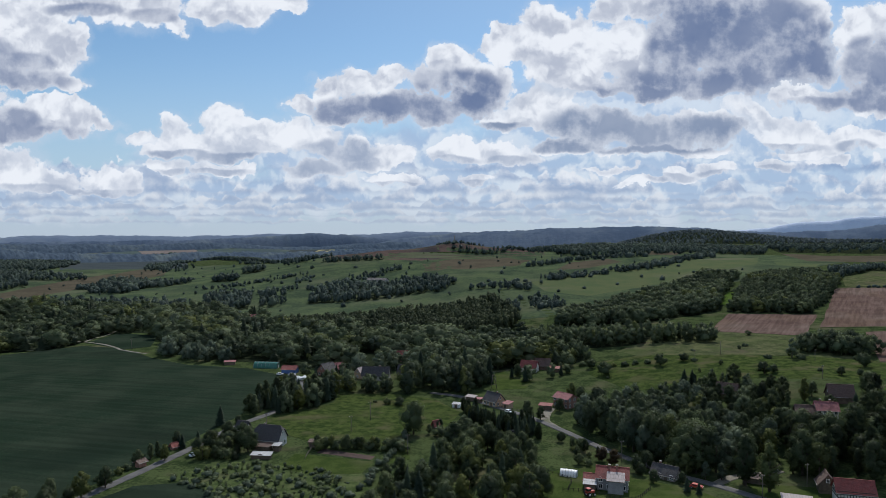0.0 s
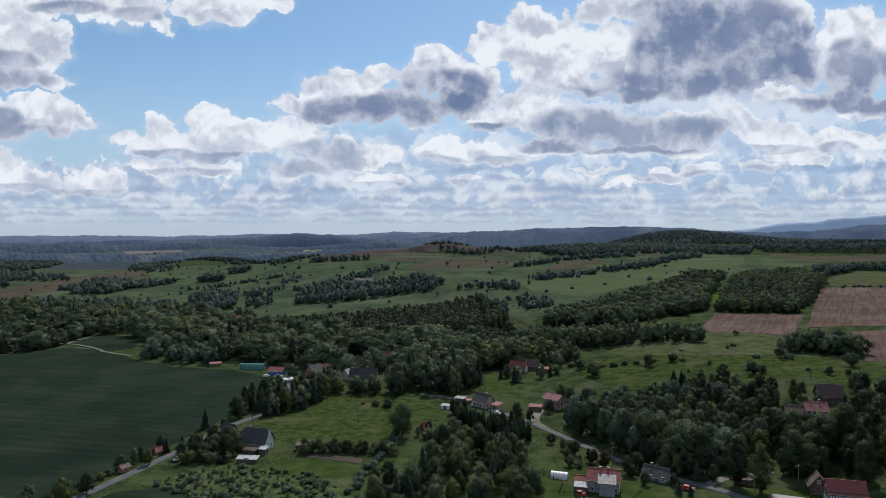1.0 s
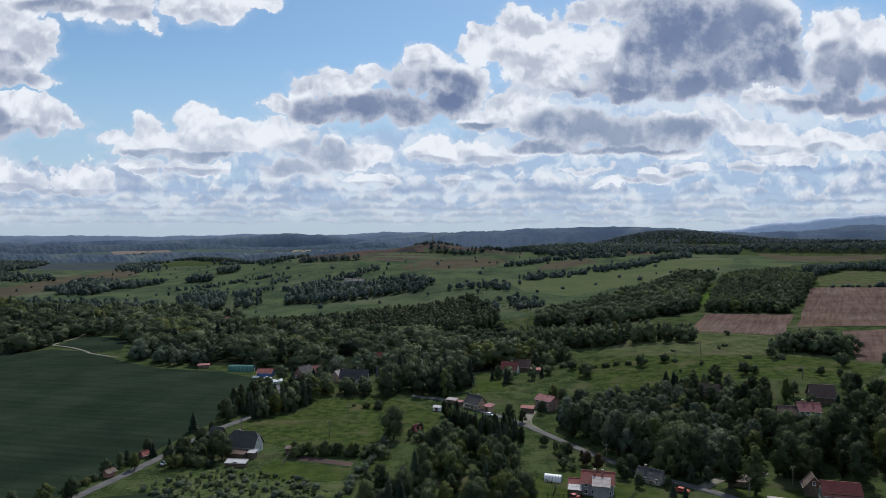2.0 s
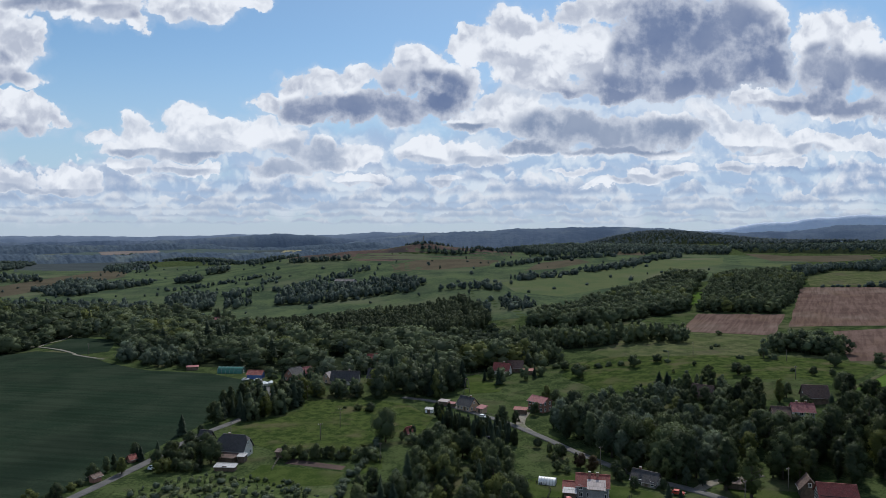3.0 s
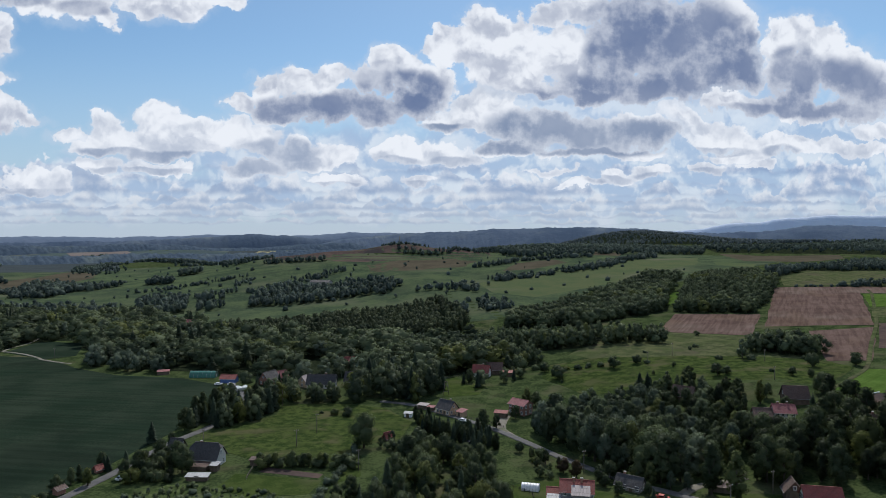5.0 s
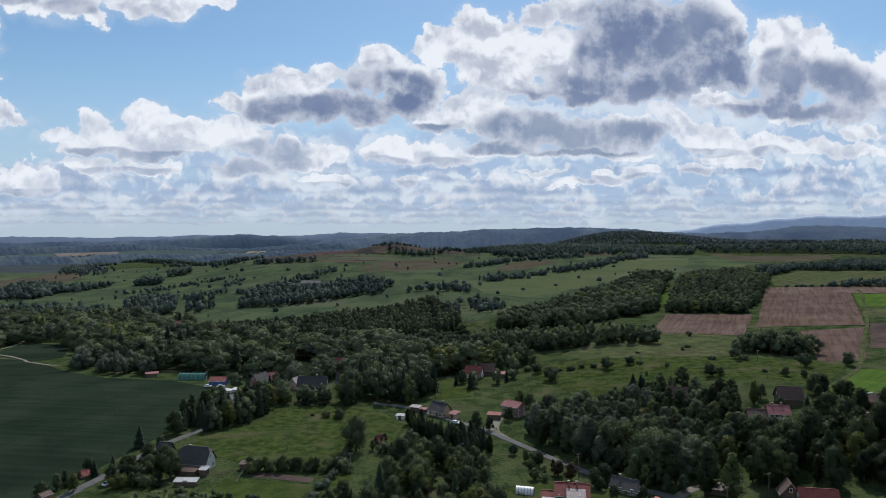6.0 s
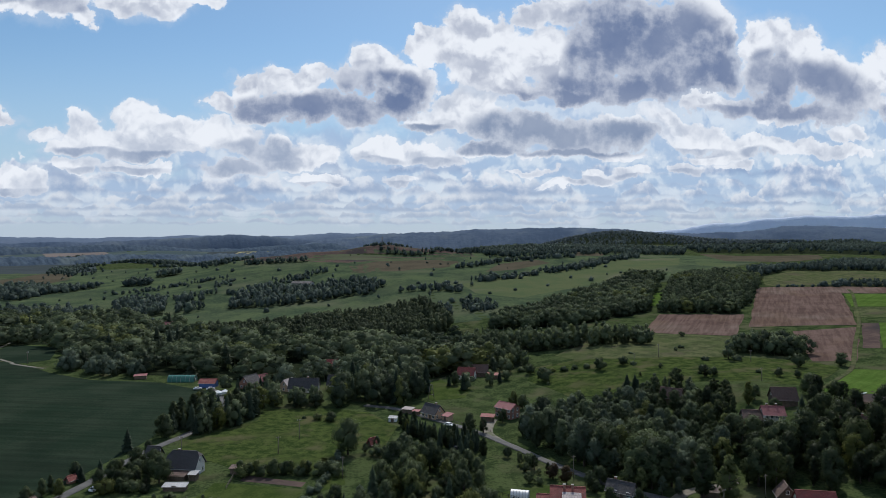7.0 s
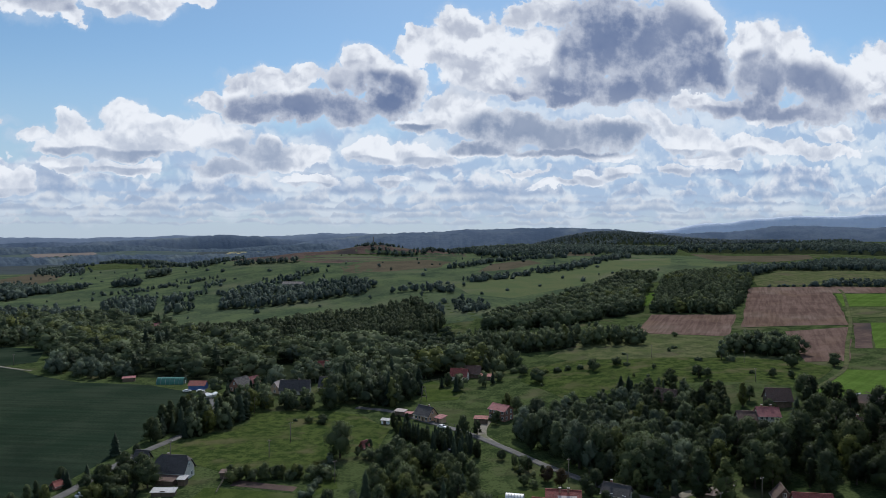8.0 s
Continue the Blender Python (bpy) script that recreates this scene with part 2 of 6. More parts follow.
def foliage(name, dark, light, yellow=(0.11, 0.12, 0.025), by_object=True, through_light=0.34):
    """Leaves: diffuse with some light passing through, changing from tree to tree and from clump to clump."""
    m = bpy.data.materials.new(name)
    m.use_nodes = True
    g = Nodes(m.node_tree)
    g.tree.nodes.clear()
    if by_object:
        tree = g.put("ShaderNodeObjectInfo").outputs["Random"]
    else:
        tint = g.put("ShaderNodeAttribute")
        tint.attribute_name = "tint"
        tree = tint.outputs["Fac"]
    clump = g.put("ShaderNodeNewGeometry").outputs["Random Per Island"]
    at = g.put("ShaderNodeTexCoord").outputs["Object"]
    spots = g.noise(at, 0.9, 3.0)
    lone, leafy = (0.55, 0.24) if by_object else (0.72, 0.14)
    f = g.math("ADD", g.math("MULTIPLY", tree, lone), g.math("ADD", g.math("MULTIPLY", clump, leafy), g.math("MULTIPLY", spots, 0.25)))
    colour = g.mix(g.step(f, 0.12, 1.0), dark, light)
    colour = g.mix(g.math("MULTIPLY", g.step(tree, 0.86, 0.97), 0.7), colour, yellow)
    rough = g.put("ShaderNodeBsdfDiffuse")
    g.feed(rough.inputs["Color"], colour)
    thru = g.put("ShaderNodeBsdfTranslucent")
    g.feed(thru.inputs["Color"], g.mix(0.5, colour, (0.105, 0.145, 0.05)))
    gloss = g.put("ShaderNodeBsdfGlossy")
    gloss.inputs["Roughness"].default_value = 0.5
    gloss.inputs["Color"].default_value = (0.6, 0.65, 0.6, 1)
    mix = g.put("ShaderNodeMixShader")
    mix.inputs[0].default_value = through_light
    g.feed(mix.inputs[1], rough.outputs[0])
    g.feed(mix.inputs[2], thru.outputs[0])
    top = g.put("ShaderNodeMixShader")
    top.inputs[0].default_value = 0.013
    g.feed(top.inputs[1], mix.outputs[0])
    g.feed(top.inputs[2], gloss.outputs[0])
    out = g.put("ShaderNodeOutputMaterial")
    g.feed(out.inputs["Surface"], top.outputs[0])
    return m


def window_glass(name):
    m = bpy.data.materials.new(name)
    m.use_nodes = True
    b = m.node_tree.nodes["Principled BSDF"]
    b.inputs["Base Color"].default_value = (0.02, 0.025, 0.03, 1)
    b.inputs["Roughness"].default_value = 0.06
    return m


def roofing(name, a, b, course=0.35, rough=0.75, metal=0.0):
    """Tiles or sheets in courses: rows of relief across the slope, with weathering."""
    m = bpy.data.materials.new(name)
    m.use_nodes = True
    g = Nodes(m.node_tree)
    bsdf = g.tree.nodes["Principled BSDF"]
    at = g.put("ShaderNodeTexCoord").outputs["Object"]
    brick = g.put("ShaderNodeTexBrick")
    sep = g.put("ShaderNodeSeparateXYZ")
    g.feed(sep.inputs[0], at)
    g.feed(brick.inputs["Vector"], g.xyz(sep.outputs[0], g.math("MULTIPLY", sep.outputs[2], 1.5)))
    brick.inputs["Scale"].default_value = 1.0
    brick.inputs["Brick Width"].default_value, brick.inputs["Row Height"].default_value = course * 0.8, course
    brick.inputs["Mortar Size"].default_value = 0.025
    brick.inputs["Color1"].default_value, brick.inputs["Color2"].default_value = (*a, 1), (*b, 1)
    brick.inputs["Mortar"].default_value = (a[0] * 0.4, a[1] * 0.4, a[2] * 0.4, 1)
    worn = g.noise(at, 0.7, 5.0, 0.65)
    c = g.mix(g.math("MULTIPLY", g.step(worn, 0.42, 0.72), 0.55), brick.outputs["Color"], (b[0] * 0.55 + 0.03, b[1] * 0.6 + 0.035, b[2] * 0.6 + 0.03))
    g.feed(bsdf.inputs["Base Color"], c)
    bsdf.inputs["Roughness"].default_value, bsdf.inputs["Metallic"].default_value = rough, metal
    bmp = g.put("ShaderNodeBump")
    bmp.inputs["Distance"].default_value = 0.04
    g.feed(bmp.inputs["Height"], g.math("SUBTRACT", worn, brick.outputs["Fac"]))
    g.feed(bsdf.inputs["Normal"], bmp.outputs[0])
    return m


M = {
    # near meadow toned darker, to stand in for cloud shade
    "meadow": surface("meadow_grass", [(0.023, 0.037, 0.015), (0.061, 0.082, 0.033), (0.081, 0.082, 0.046)], 0.11, 0.95, bump=0.2, fine=8, patch=0.6, patch_scale=0.018, patch_colour=(0.050, 0.066, 0.028), spec=0.0),
    # cereal green with a cloud's shadow darkened into its base colour
    "crop": surface("young_cereal", [(0.018, 0.031, 0.020), (0.029, 0.042, 0.028)], 0.03, 0.9, bump=0.1, fine=30, stretch=(0.025, 0.75, 1), turn=14, stripes=0.24, stripe_scale=0.40, patch=0.55, patch_scale=0.013, patch_colour=(0.013, 0.021, 0.015), spec=0.0),
    "brown": surface("bare_soil", [(0.112, 0.076, 0.064), (0.151, 0.105, 0.089), (0.168, 0.127, 0.106)], 0.05, 0.95, bump=0.15, fine=16, stretch=(0.9, 0.03, 1), turn=32.4, stripes=0.35, stripe_scale=0.5, patch=0.4, patch_scale=0.02, patch_colour=(0.134, 0.092, 0.063), spec=0.0),
    "bright": surface("fresh_grass", [(0.058, 0.105, 0.022), (0.084, 0.135, 0.032)], 0.07, 0.95, bump=0.1, fine=14, stretch=(0.04, 0.8, 1), turn=-35, stripes=0.2, stripe_scale=0.5, spec=0.0),
    "lawn": surface("mown_lawn", [(0.033, 0.053, 0.015), (0.056, 0.077, 0.023), (0.069, 0.077, 0.035)], 0.16, 0.95, bump=0.06, fine=9, spec=0.0),
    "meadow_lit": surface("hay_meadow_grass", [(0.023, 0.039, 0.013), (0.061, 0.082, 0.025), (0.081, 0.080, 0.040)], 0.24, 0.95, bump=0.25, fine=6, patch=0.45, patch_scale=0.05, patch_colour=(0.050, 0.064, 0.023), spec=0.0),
    "scrub_grass": surface("rough_grass_between_scrub", [(0.038, 0.058, 0.021), (0.085, 0.110, 0.044), (0.094, 0.104, 0.052)], 0.22, 0.95, bump=0.25, fine=6, patch=0.4, patch_scale=0.06, patch_colour=(0.054, 0.075, 0.028), spec=0.0),
    # hill grasses (pasture, dry) lightened for sun on the slope, pasture blued for haze
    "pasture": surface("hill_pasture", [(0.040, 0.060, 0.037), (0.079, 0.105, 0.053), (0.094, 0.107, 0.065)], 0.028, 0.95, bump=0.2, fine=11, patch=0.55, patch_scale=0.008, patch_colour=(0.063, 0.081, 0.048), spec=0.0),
    "rough_meadow": surface("dry_rough_meadow", [(0.046, 0.060, 0.028), (0.100, 0.108, 0.052), (0.085, 0.077, 0.051)], 0.13, 0.95, bump=0.25, fine=7, patch=0.5, patch_scale=0.03, patch_colour=(0.058, 0.082, 0.029), spec=0.0),
    "dry": surface("dry_grass", [(0.092, 0.109, 0.054), (0.074, 0.100, 0.049), (0.121, 0.119, 0.081)], 0.03, 0.95, bump=0.2, fine=14, spec=0.0),
    "tan": surface("stubble", [(0.23, 0.21, 0.12), (0.27, 0.25, 0.15)], 0.02, 0.95, fine=8, spec=0.0),
    "quarry": surface("quarried_ground", [(0.075, 0.055, 0.05), (0.11, 0.08, 0.068), (0.05, 0.045, 0.045)], 0.05, 0.95, bump=0.8, fine=6, spec=0.0),
    "asphalt": surface("worn_asphalt", [(0.075, 0.075, 0.075), (0.11, 0.108, 0.105)], 0.25, 0.9, bump=0.01, fine=14),
    "gravel": surface("gravel_track", [(0.14, 0.13, 0.10), (0.20, 0.185, 0.15), (0.08, 0.09, 0.045)], 0.3, 0.95, bump=0.03, fine=12),
    "bark": surface("bark", [(0.06, 0.048, 0.036), (0.10, 0.085, 0.07)], 1.5, 0.95, bump=0.05, each=0.25),
    "render": surface("lime_render", [(0.56, 0.54, 0.49), (0.66, 0.64, 0.59), (0.48, 0.46, 0.41)], 0.5, 0.9, bump=0.01),
    "grey_render": surface("grey_render", [(0.20, 0.20, 0.21), (0.26, 0.26, 0.265)], 0.5, 0.9, bump=0.01),
    "buff": surface("buff_render", [(0.42, 0.30, 0.20), (0.50, 0.36, 0.24)], 0.5, 0.9, bump=0.01),
    "brickwall": surface("brick_masonry", [(0.24, 0.12, 0.09), (0.31, 0.17, 0.13)], 1.2, 0.9, bump=0.02),
    "stonewall": surface("stone_masonry", [(0.20, 0.18, 0.16), (0.29, 0.26, 0.23)], 1.0, 0.9, bump=0.05),
    "timber": surface("weathered_boards", [(0.10, 0.075, 0.055), (0.15, 0.115, 0.085)], 0.8, 0.9, bump=0.02),
    "beam": surface("tarred_beam", [(0.025, 0.022, 0.02), (0.045, 0.04, 0.035)], 1.5, 0.8),
    "concrete": surface("concrete", [(0.30, 0.29, 0.275), (0.38, 0.37, 0.35)], 0.6, 0.9, bump=0.01),
    "white": surface("white_paint", [(0.74, 0.74, 0.72), (0.82, 0.82, 0.80)], 1.0, 0.5),
    "white_sheet": surface("white_foil", [(0.66, 0.68, 0.68), (0.80, 0.81, 0.81)], 0.8, 0.35, bump=0.03),
    "green_sheet": surface("green_foil", [(0.028, 0.120, 0.095), (0.042, 0.155, 0.122)], 0.5, 0.4, bump=0.03),
    "car_white": surface("white_lacquer", [(0.78, 0.78, 0.78), (0.82, 0.82, 0.82)], 0.5, 0.2, spec=0.5),
    "car_dark": surface("dark_lacquer", [(0.05, 0.055, 0.07), (0.06, 0.065, 0.08)], 0.5, 0.2, spec=0.5),
    "red_paint": surface("red_paint", [(0.36, 0.04, 0.03), (0.42, 0.06, 0.04)], 0.7, 0.45),
    "blue_paint": surface("blue_paint", [(0.06, 0.12, 0.30), (0.08, 0.15, 0.36)], 0.7, 0.5),
    "rubber": surface("rubber", [(0.02, 0.02, 0.02), (0.03, 0.03, 0.03)], 2.0, 0.8),
    "pole": surface("grey_timber_pole", [(0.13, 0.11, 0.09), (0.19, 0.165, 0.14)], 1.0, 0.9),
    "glass": window_glass("window_glass"),
    "roof_red": roofing("red_roof_tiles", (0.230, 0.050, 0.043), (0.297, 0.074, 0.060)),
    "roof_pink": roofing("faded_red_sheet_roof", (0.27, 0.085, 0.090), (0.33, 0.115, 0.115), 0.5),
    "roof_dark": roofing("dark_slate_roof", (0.045, 0.042, 0.045), (0.07, 0.065, 0.068)),
    "roof_brown": roofing("brown_tile_roof", (0.105, 0.060, 0.048), (0.140, 0.084, 0.066)),
    "roof_grey": roofing("grey_sheet_roof", (0.32, 0.27, 0.26), (0.39, 0.33, 0.32), 1.0),
    "roof_white": roofing("pale_sheet_roof", (0.38, 0.38, 0.38), (0.47, 0.47, 0.47), 1.0),
    "leaf": foliage("broad_leaves", (0.031, 0.045, 0.025), (0.109, 0.138, 0.067)),
    # a darker leaf tone, used for part of the village trees
    "leaf_dark": foliage("dark_leaves", (0.015, 0.022, 0.013), (0.054, 0.071, 0.034)),
    "wood_dark": foliage("dark_wood_leaves", (0.015, 0.022, 0.013), (0.054, 0.071, 0.034), by_object=False),
    "leaf_silver": foliage("willow_leaves", (0.051, 0.071, 0.049), (0.139, 0.177, 0.122), yellow=(0.139, 0.172, 0.107)),
    "leaf_scrub": foliage("young_birch_leaves", (0.057, 0.080, 0.037), (0.142, 0.175, 0.088), yellow=(0.152, 0.175, 0.085)),
    "wood_pine": foliage("plantation_pine_needles", (0.020, 0.029, 0.019), (0.072, 0.089, 0.050), yellow=(0.078, 0.094, 0.049), by_object=False, through_light=0.2),
    "leaf_fir": foliage("spruce_needles", (0.017, 0.028, 0.019), (0.042, 0.062, 0.038), yellow=(0.047, 0.067, 0.038), through_light=0.12),
    "leaf_wood": foliage("woodland_leaves", (0.028, 0.041, 0.028), (0.126, 0.157, 0.086), by_object=False),
    # far leaves, tinted bluish to paint in some haze
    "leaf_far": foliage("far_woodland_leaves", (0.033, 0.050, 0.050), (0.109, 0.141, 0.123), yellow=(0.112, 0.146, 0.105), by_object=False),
    "wood_fir": foliage("spruce_wood_needles", (0.017, 0.028, 0.019), (0.044, 0.064, 0.040), yellow=(0.047, 0.067, 0.038), by_object=False, through_light=0.12),
    "wood_silver": foliage("willow_wood_leaves", (0.055, 0.077, 0.055), (0.155, 0.194, 0.139), yellow=(0.149, 0.182, 0.117), by_object=False),
    "undergrowth": surface("shade_toned_forest_floor", [(0.012, 0.018, 0.010), (0.028, 0.036, 0.020)], 0.2, 0.95, bump=0.1, fine=6, spec=0.0),
    "leaf_copper": foliage("copper_leaves", (0.031, 0.018, 0.015), (0.061, 0.035, 0.023), yellow=(0.061, 0.040, 0.021)),
    # distant leaves, crops and soil with haze mixed into their base colours
    "leaf_haze": foliage("hazed_woodland_leaves", (0.070, 0.094, 0.110), (0.154, 0.182, 0.188), yellow=(0.150, 0.180, 0.175), by_object=False),
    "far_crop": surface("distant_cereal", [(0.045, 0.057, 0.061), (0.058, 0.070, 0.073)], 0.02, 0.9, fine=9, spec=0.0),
    "far_plain": surface("hazed_farmland", [(0.060, 0.084, 0.082), (0.082, 0.108, 0.098), (0.105, 0.120, 0.105)], 0.012, 0.95, fine=7, patch=0.7, patch_scale=0.004, patch_colour=(0.050, 0.070, 0.082), spec=0.0),
    "pale_soil": surface("hazed_pale_soil", [(0.150, 0.128, 0.118), (0.185, 0.160, 0.145)], 0.02, 0.95, fine=9, spec=0.0),
    # backdrop ridges: the blue and paleness of distant air is in the base colours
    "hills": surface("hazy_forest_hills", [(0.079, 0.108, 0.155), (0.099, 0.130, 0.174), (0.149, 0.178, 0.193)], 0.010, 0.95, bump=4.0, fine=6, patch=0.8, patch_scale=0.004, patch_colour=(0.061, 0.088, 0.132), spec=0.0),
    "blue_woods": surface("hazed_forest_canopy", [(0.054, 0.077, 0.108), (0.080, 0.108, 0.138), (0.105, 0.132, 0.140)], 0.03, 0.95, bump=3.0, fine=5, patch=0.7, patch_scale=0.006, patch_colour=(0.062, 0.088, 0.122), spec=0.0),
    "fallow": surface("fallow_soil", [(0.070, 0.062, 0.044), (0.090, 0.078, 0.056)], 0.03, 0.95, fine=9, spec=0.0),
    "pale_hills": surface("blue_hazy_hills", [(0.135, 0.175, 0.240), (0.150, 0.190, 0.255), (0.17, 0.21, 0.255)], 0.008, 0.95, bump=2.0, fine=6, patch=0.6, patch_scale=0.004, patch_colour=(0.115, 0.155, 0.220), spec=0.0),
    "mountains": surface("haze_blue_mountains", [(0.50, 0.575, 0.70), (0.54, 0.615, 0.73)], 0.003, 0.95, bump=2.0, fine=6, spec=0.0),
}

# ---------------------------------------------------------------- the lie of the land


def ramp(v, a, b):
    t = np.clip((v - a) / (b - a), 0, 1)
    return t * t * (3 - 2 * t)


def bump(x, y, cx, cy, rx, ry, h):
    return h * np.exp(-((x - cx) / rx) ** 2 - ((y - cy) / ry) ** 2)


def height(x, y):
    x, y = np.asarray(x, float), np.asarray(y, float)
    u = 0.9 * x + 0.25 * (y - 200)
    # the slope that climbs on the eastern side of the village
    east = 12 * ramp(u, 105, 205) + 22 * ramp(u, 205, 560)
    east = east * (0.25 + 0.75 * ramp(y, 60, 200)) * (1 - 0.92 * ramp(y, 600, 1300))
    # the long hill behind the village, lower towards the west
    az = x / np.maximum(y, 200)
    crest = 18 + 43 * ramp(az, -0.42, -0.05) - 9 * ramp(az, 0.1, 0.5)
    hill = crest * ramp(y, 560, 1350) * (1 - 0.85 * ramp(y, 1500, 2600))
    # its middle breaks off behind the quarry, with spoil heaps along the rim
    middle = ramp(az, -0.34, -0.2) * (1 - ramp(az, 0.10, 0.24))
    hill = hill * (1 - 0.8 * middle * ramp(y, 1190, 1750))
    hill = hill + bump(x, y, -95, 1165, 55, 34, 7) + bump(x, y, -20, 1170, 40, 30, 8) + bump(x, y, 25, 1185, 45, 36, 15) + bump(x, y, 95, 1180, 60, 36, 10) + bump(x, y, -190, 1180, 50, 30, 4)
    # the western plain climbs again towards the horizon
    hill = hill + 30 * ramp(y, 2300, 3300) * (1 - ramp(az, 0.0, 0.2))
    hill = hill + bump(x, y, 830, 2350, 260, 300, 68) + bump(x, y, 1150, 2300, 420, 330, 32) + bump(x, y, 1700, 2100, 500, 420, 32)
    dips = -6 * ramp(-x, 180, 420) * ramp(y, 300, 600) * (1 - ramp(y, 700, 1100))
    roll = 2.2 * np.sin(x / 83 + 0.4) * np.sin(y / 119 + 1.0) * ramp(y, 420, 800) + 5 * np.sin(x / 310 + 2) * np.sin(y / 270) * ramp(y, 800, 1500)
    return east + hill + dips + roll


def lift(x, y):
    """How far a sheet of field or road lies over the ground: a hand's breadth near by, more far off."""
    return 0.02 + 0.00014 * np.hypot(x, y)


def raw_mesh(name, verts, tris, smooth=True, tint=None, normals=None):
    me = bpy.data.meshes.new(name)
    verts, tris = np.asarray(verts, np.float32), np.asarray(tris, np.int32)
    me.vertices.add(len(verts))
    me.vertices.foreach_set("co", verts.ravel())
    me.loops.add(tris.size)
    me.loops.foreach_set("vertex_index", tris.ravel())
    me.polygons.add(len(tris))
    me.polygons.foreach_set("loop_start", np.arange(0, tris.size, 3, dtype=np.int32))
    me.update(calc_edges=True)
    me.polygons.foreach_set("use_smooth", np.full(len(tris), smooth))
    if tint is not None:
        a = me.attributes.new("tint", "FLOAT", "POINT")
        a.data.foreach_set("value", np.asarray(tint, np.float32))
    if normals is not None:
        me.normals_split_custom_set_from_vertices(np.asarray(normals, np.float32))
    return me


def setting(name, me, mat, label, category):
    normals = np.empty(3 * len(me.polygons), np.float32)
    me.polygons.foreach_get("normal", normals)
    if normals[2::3].sum() < 0:
        me.flip_normals()
    me.materials.append(M[mat])
    return tagged(new(name, me), label, category, kind="structure")


def build_ground():
    front = np.radians(np.arange(-52, 54.01, 0.6))
    rest = np.radians(np.arange(60, 302, 6.0))
    ang = np.concatenate([front, rest])
    rad = [0.0, 30, 60, 90, 120, 150, 170]
    while rad[-1] < 4930:
        rad.append(rad[-1] + max(4.0, rad[-1] * 0.016))
    rad = np.array(rad[1:])
    n = len(ang)
    xs, ys = np.outer(rad, np.sin(ang)), np.outer(rad, np.cos(ang))
    verts = np.stack([xs, ys, height(xs, ys)], -1).reshape(-1, 3)
    verts = np.vstack([verts, [[0, 0, float(height(0, 0))]]])
    i, j = np.meshgrid(np.arange(len(rad) - 1), np.arange(n), indexing="ij")
    a, b = i * n + j, i * n + (j + 1) % n
    c, d = a + n, b + n
    tris = np.concatenate([np.stack([a, b, c], -1).reshape(-1, 3), np.stack([b, d, c], -1).reshape(-1, 3)])
    hub = len(verts) - 1
    fan = np.array([[hub, k, (k + 1) % n] for k in range(n)])[:, ::-1]
    setting("ground", raw_mesh("ground", verts, np.vstack([tris, fan])), "meadow", "rolling green meadow land with rough grass and dry patches", "ground")


build_ground()


def wavy(points, step, amount, closed=True, seed=0):
    """The outline cut into short steps and made a little uneven."""
    rng, out = random.Random(seed), []
    ends = points[1:] + points[:1] if closed else points[1:]
    for (ax, ay), (bx, by) in zip(points, ends):
        n = max(1, int(math.hypot(bx - ax, by - ay) / step))
        for k in range(n):
            w = amount if k else amount * 0.3
            out.append((ax + (bx - ax) * k / n + rng.uniform(-w, w), ay + (by - ay) * k / n + rng.uniform(-w, w)))
    if not closed:
        out.append(points[-1])
    return out


def field(points, mat, label, name="field", category="field", extra=0.0, step=12.0, rough=0.6):
    """A sheet of another growth laid over the ground inside an outline."""
    edge = wavy(points, step, rough, seed=len(label))
    n = len(edge)
    xs, ys = [q[0] for q in edge], [q[1] for q in edge]
    inner = [(x + 0.31, y + 0.17) for x in np.arange(min(xs), max(xs), step) for y in np.arange(min(ys), max(ys), step)]
    co, _, faces, *_ = delaunay_2d_cdt([Vector(q) for q in edge + inner], [], [list(range(n))], 2, 1e-4)
    x, y = np.array([v.x for v in co]), np.array([v.y for v in co])
    verts = np.stack([x, y, height(x, y) + lift(x, y) + extra], -1)
    tris = [tuple(f) for f in faces if len(f) == 3]
    # the rim is turned down into the ground
    sides = {}
    for f in tris:
        for e in zip(f, f[1:] + f[:1]):
            sides[e] = f
    rim = [e for e in sides if (e[1], e[0]) not in sides]
    low = {k: len(verts) + i for i, k in enumerate(sorted({k for e in rim for k in e}))}
    verts = np.vstack([verts, [verts[k] - (0, 0, 0.5 + lift(*verts[k][:2]) + extra) for k in low]])
    tris += [t for a, b in rim for t in ((b, a, low[a]), (b, low[a], low[b]))]
    me = raw_mesh(name, verts, tris, False)
    return setting(name, me, mat, label, category)


def glide(points, step=3.0):
    """A smooth line through the points."""
    p = [np.array(q, float) for q in points]
    p = [2 * p[0] - p[1]] + p + [2 * p[-1] - p[-2]]
    out = []
    for a, b, c, d in zip(p, p[1:], p[2:], p[3:]):
        n = max(2, int(np.linalg.norm(c - b) / step))
        for t in np.arange(n) / n:
            out.append(0.5 * (2 * b + (c - a) * t + (2 * a - 5 * b + 4 * c - d) * t * t + (3 * b - a - 3 * c + d) * t ** 3))
    return np.array(out + [p[-2]])


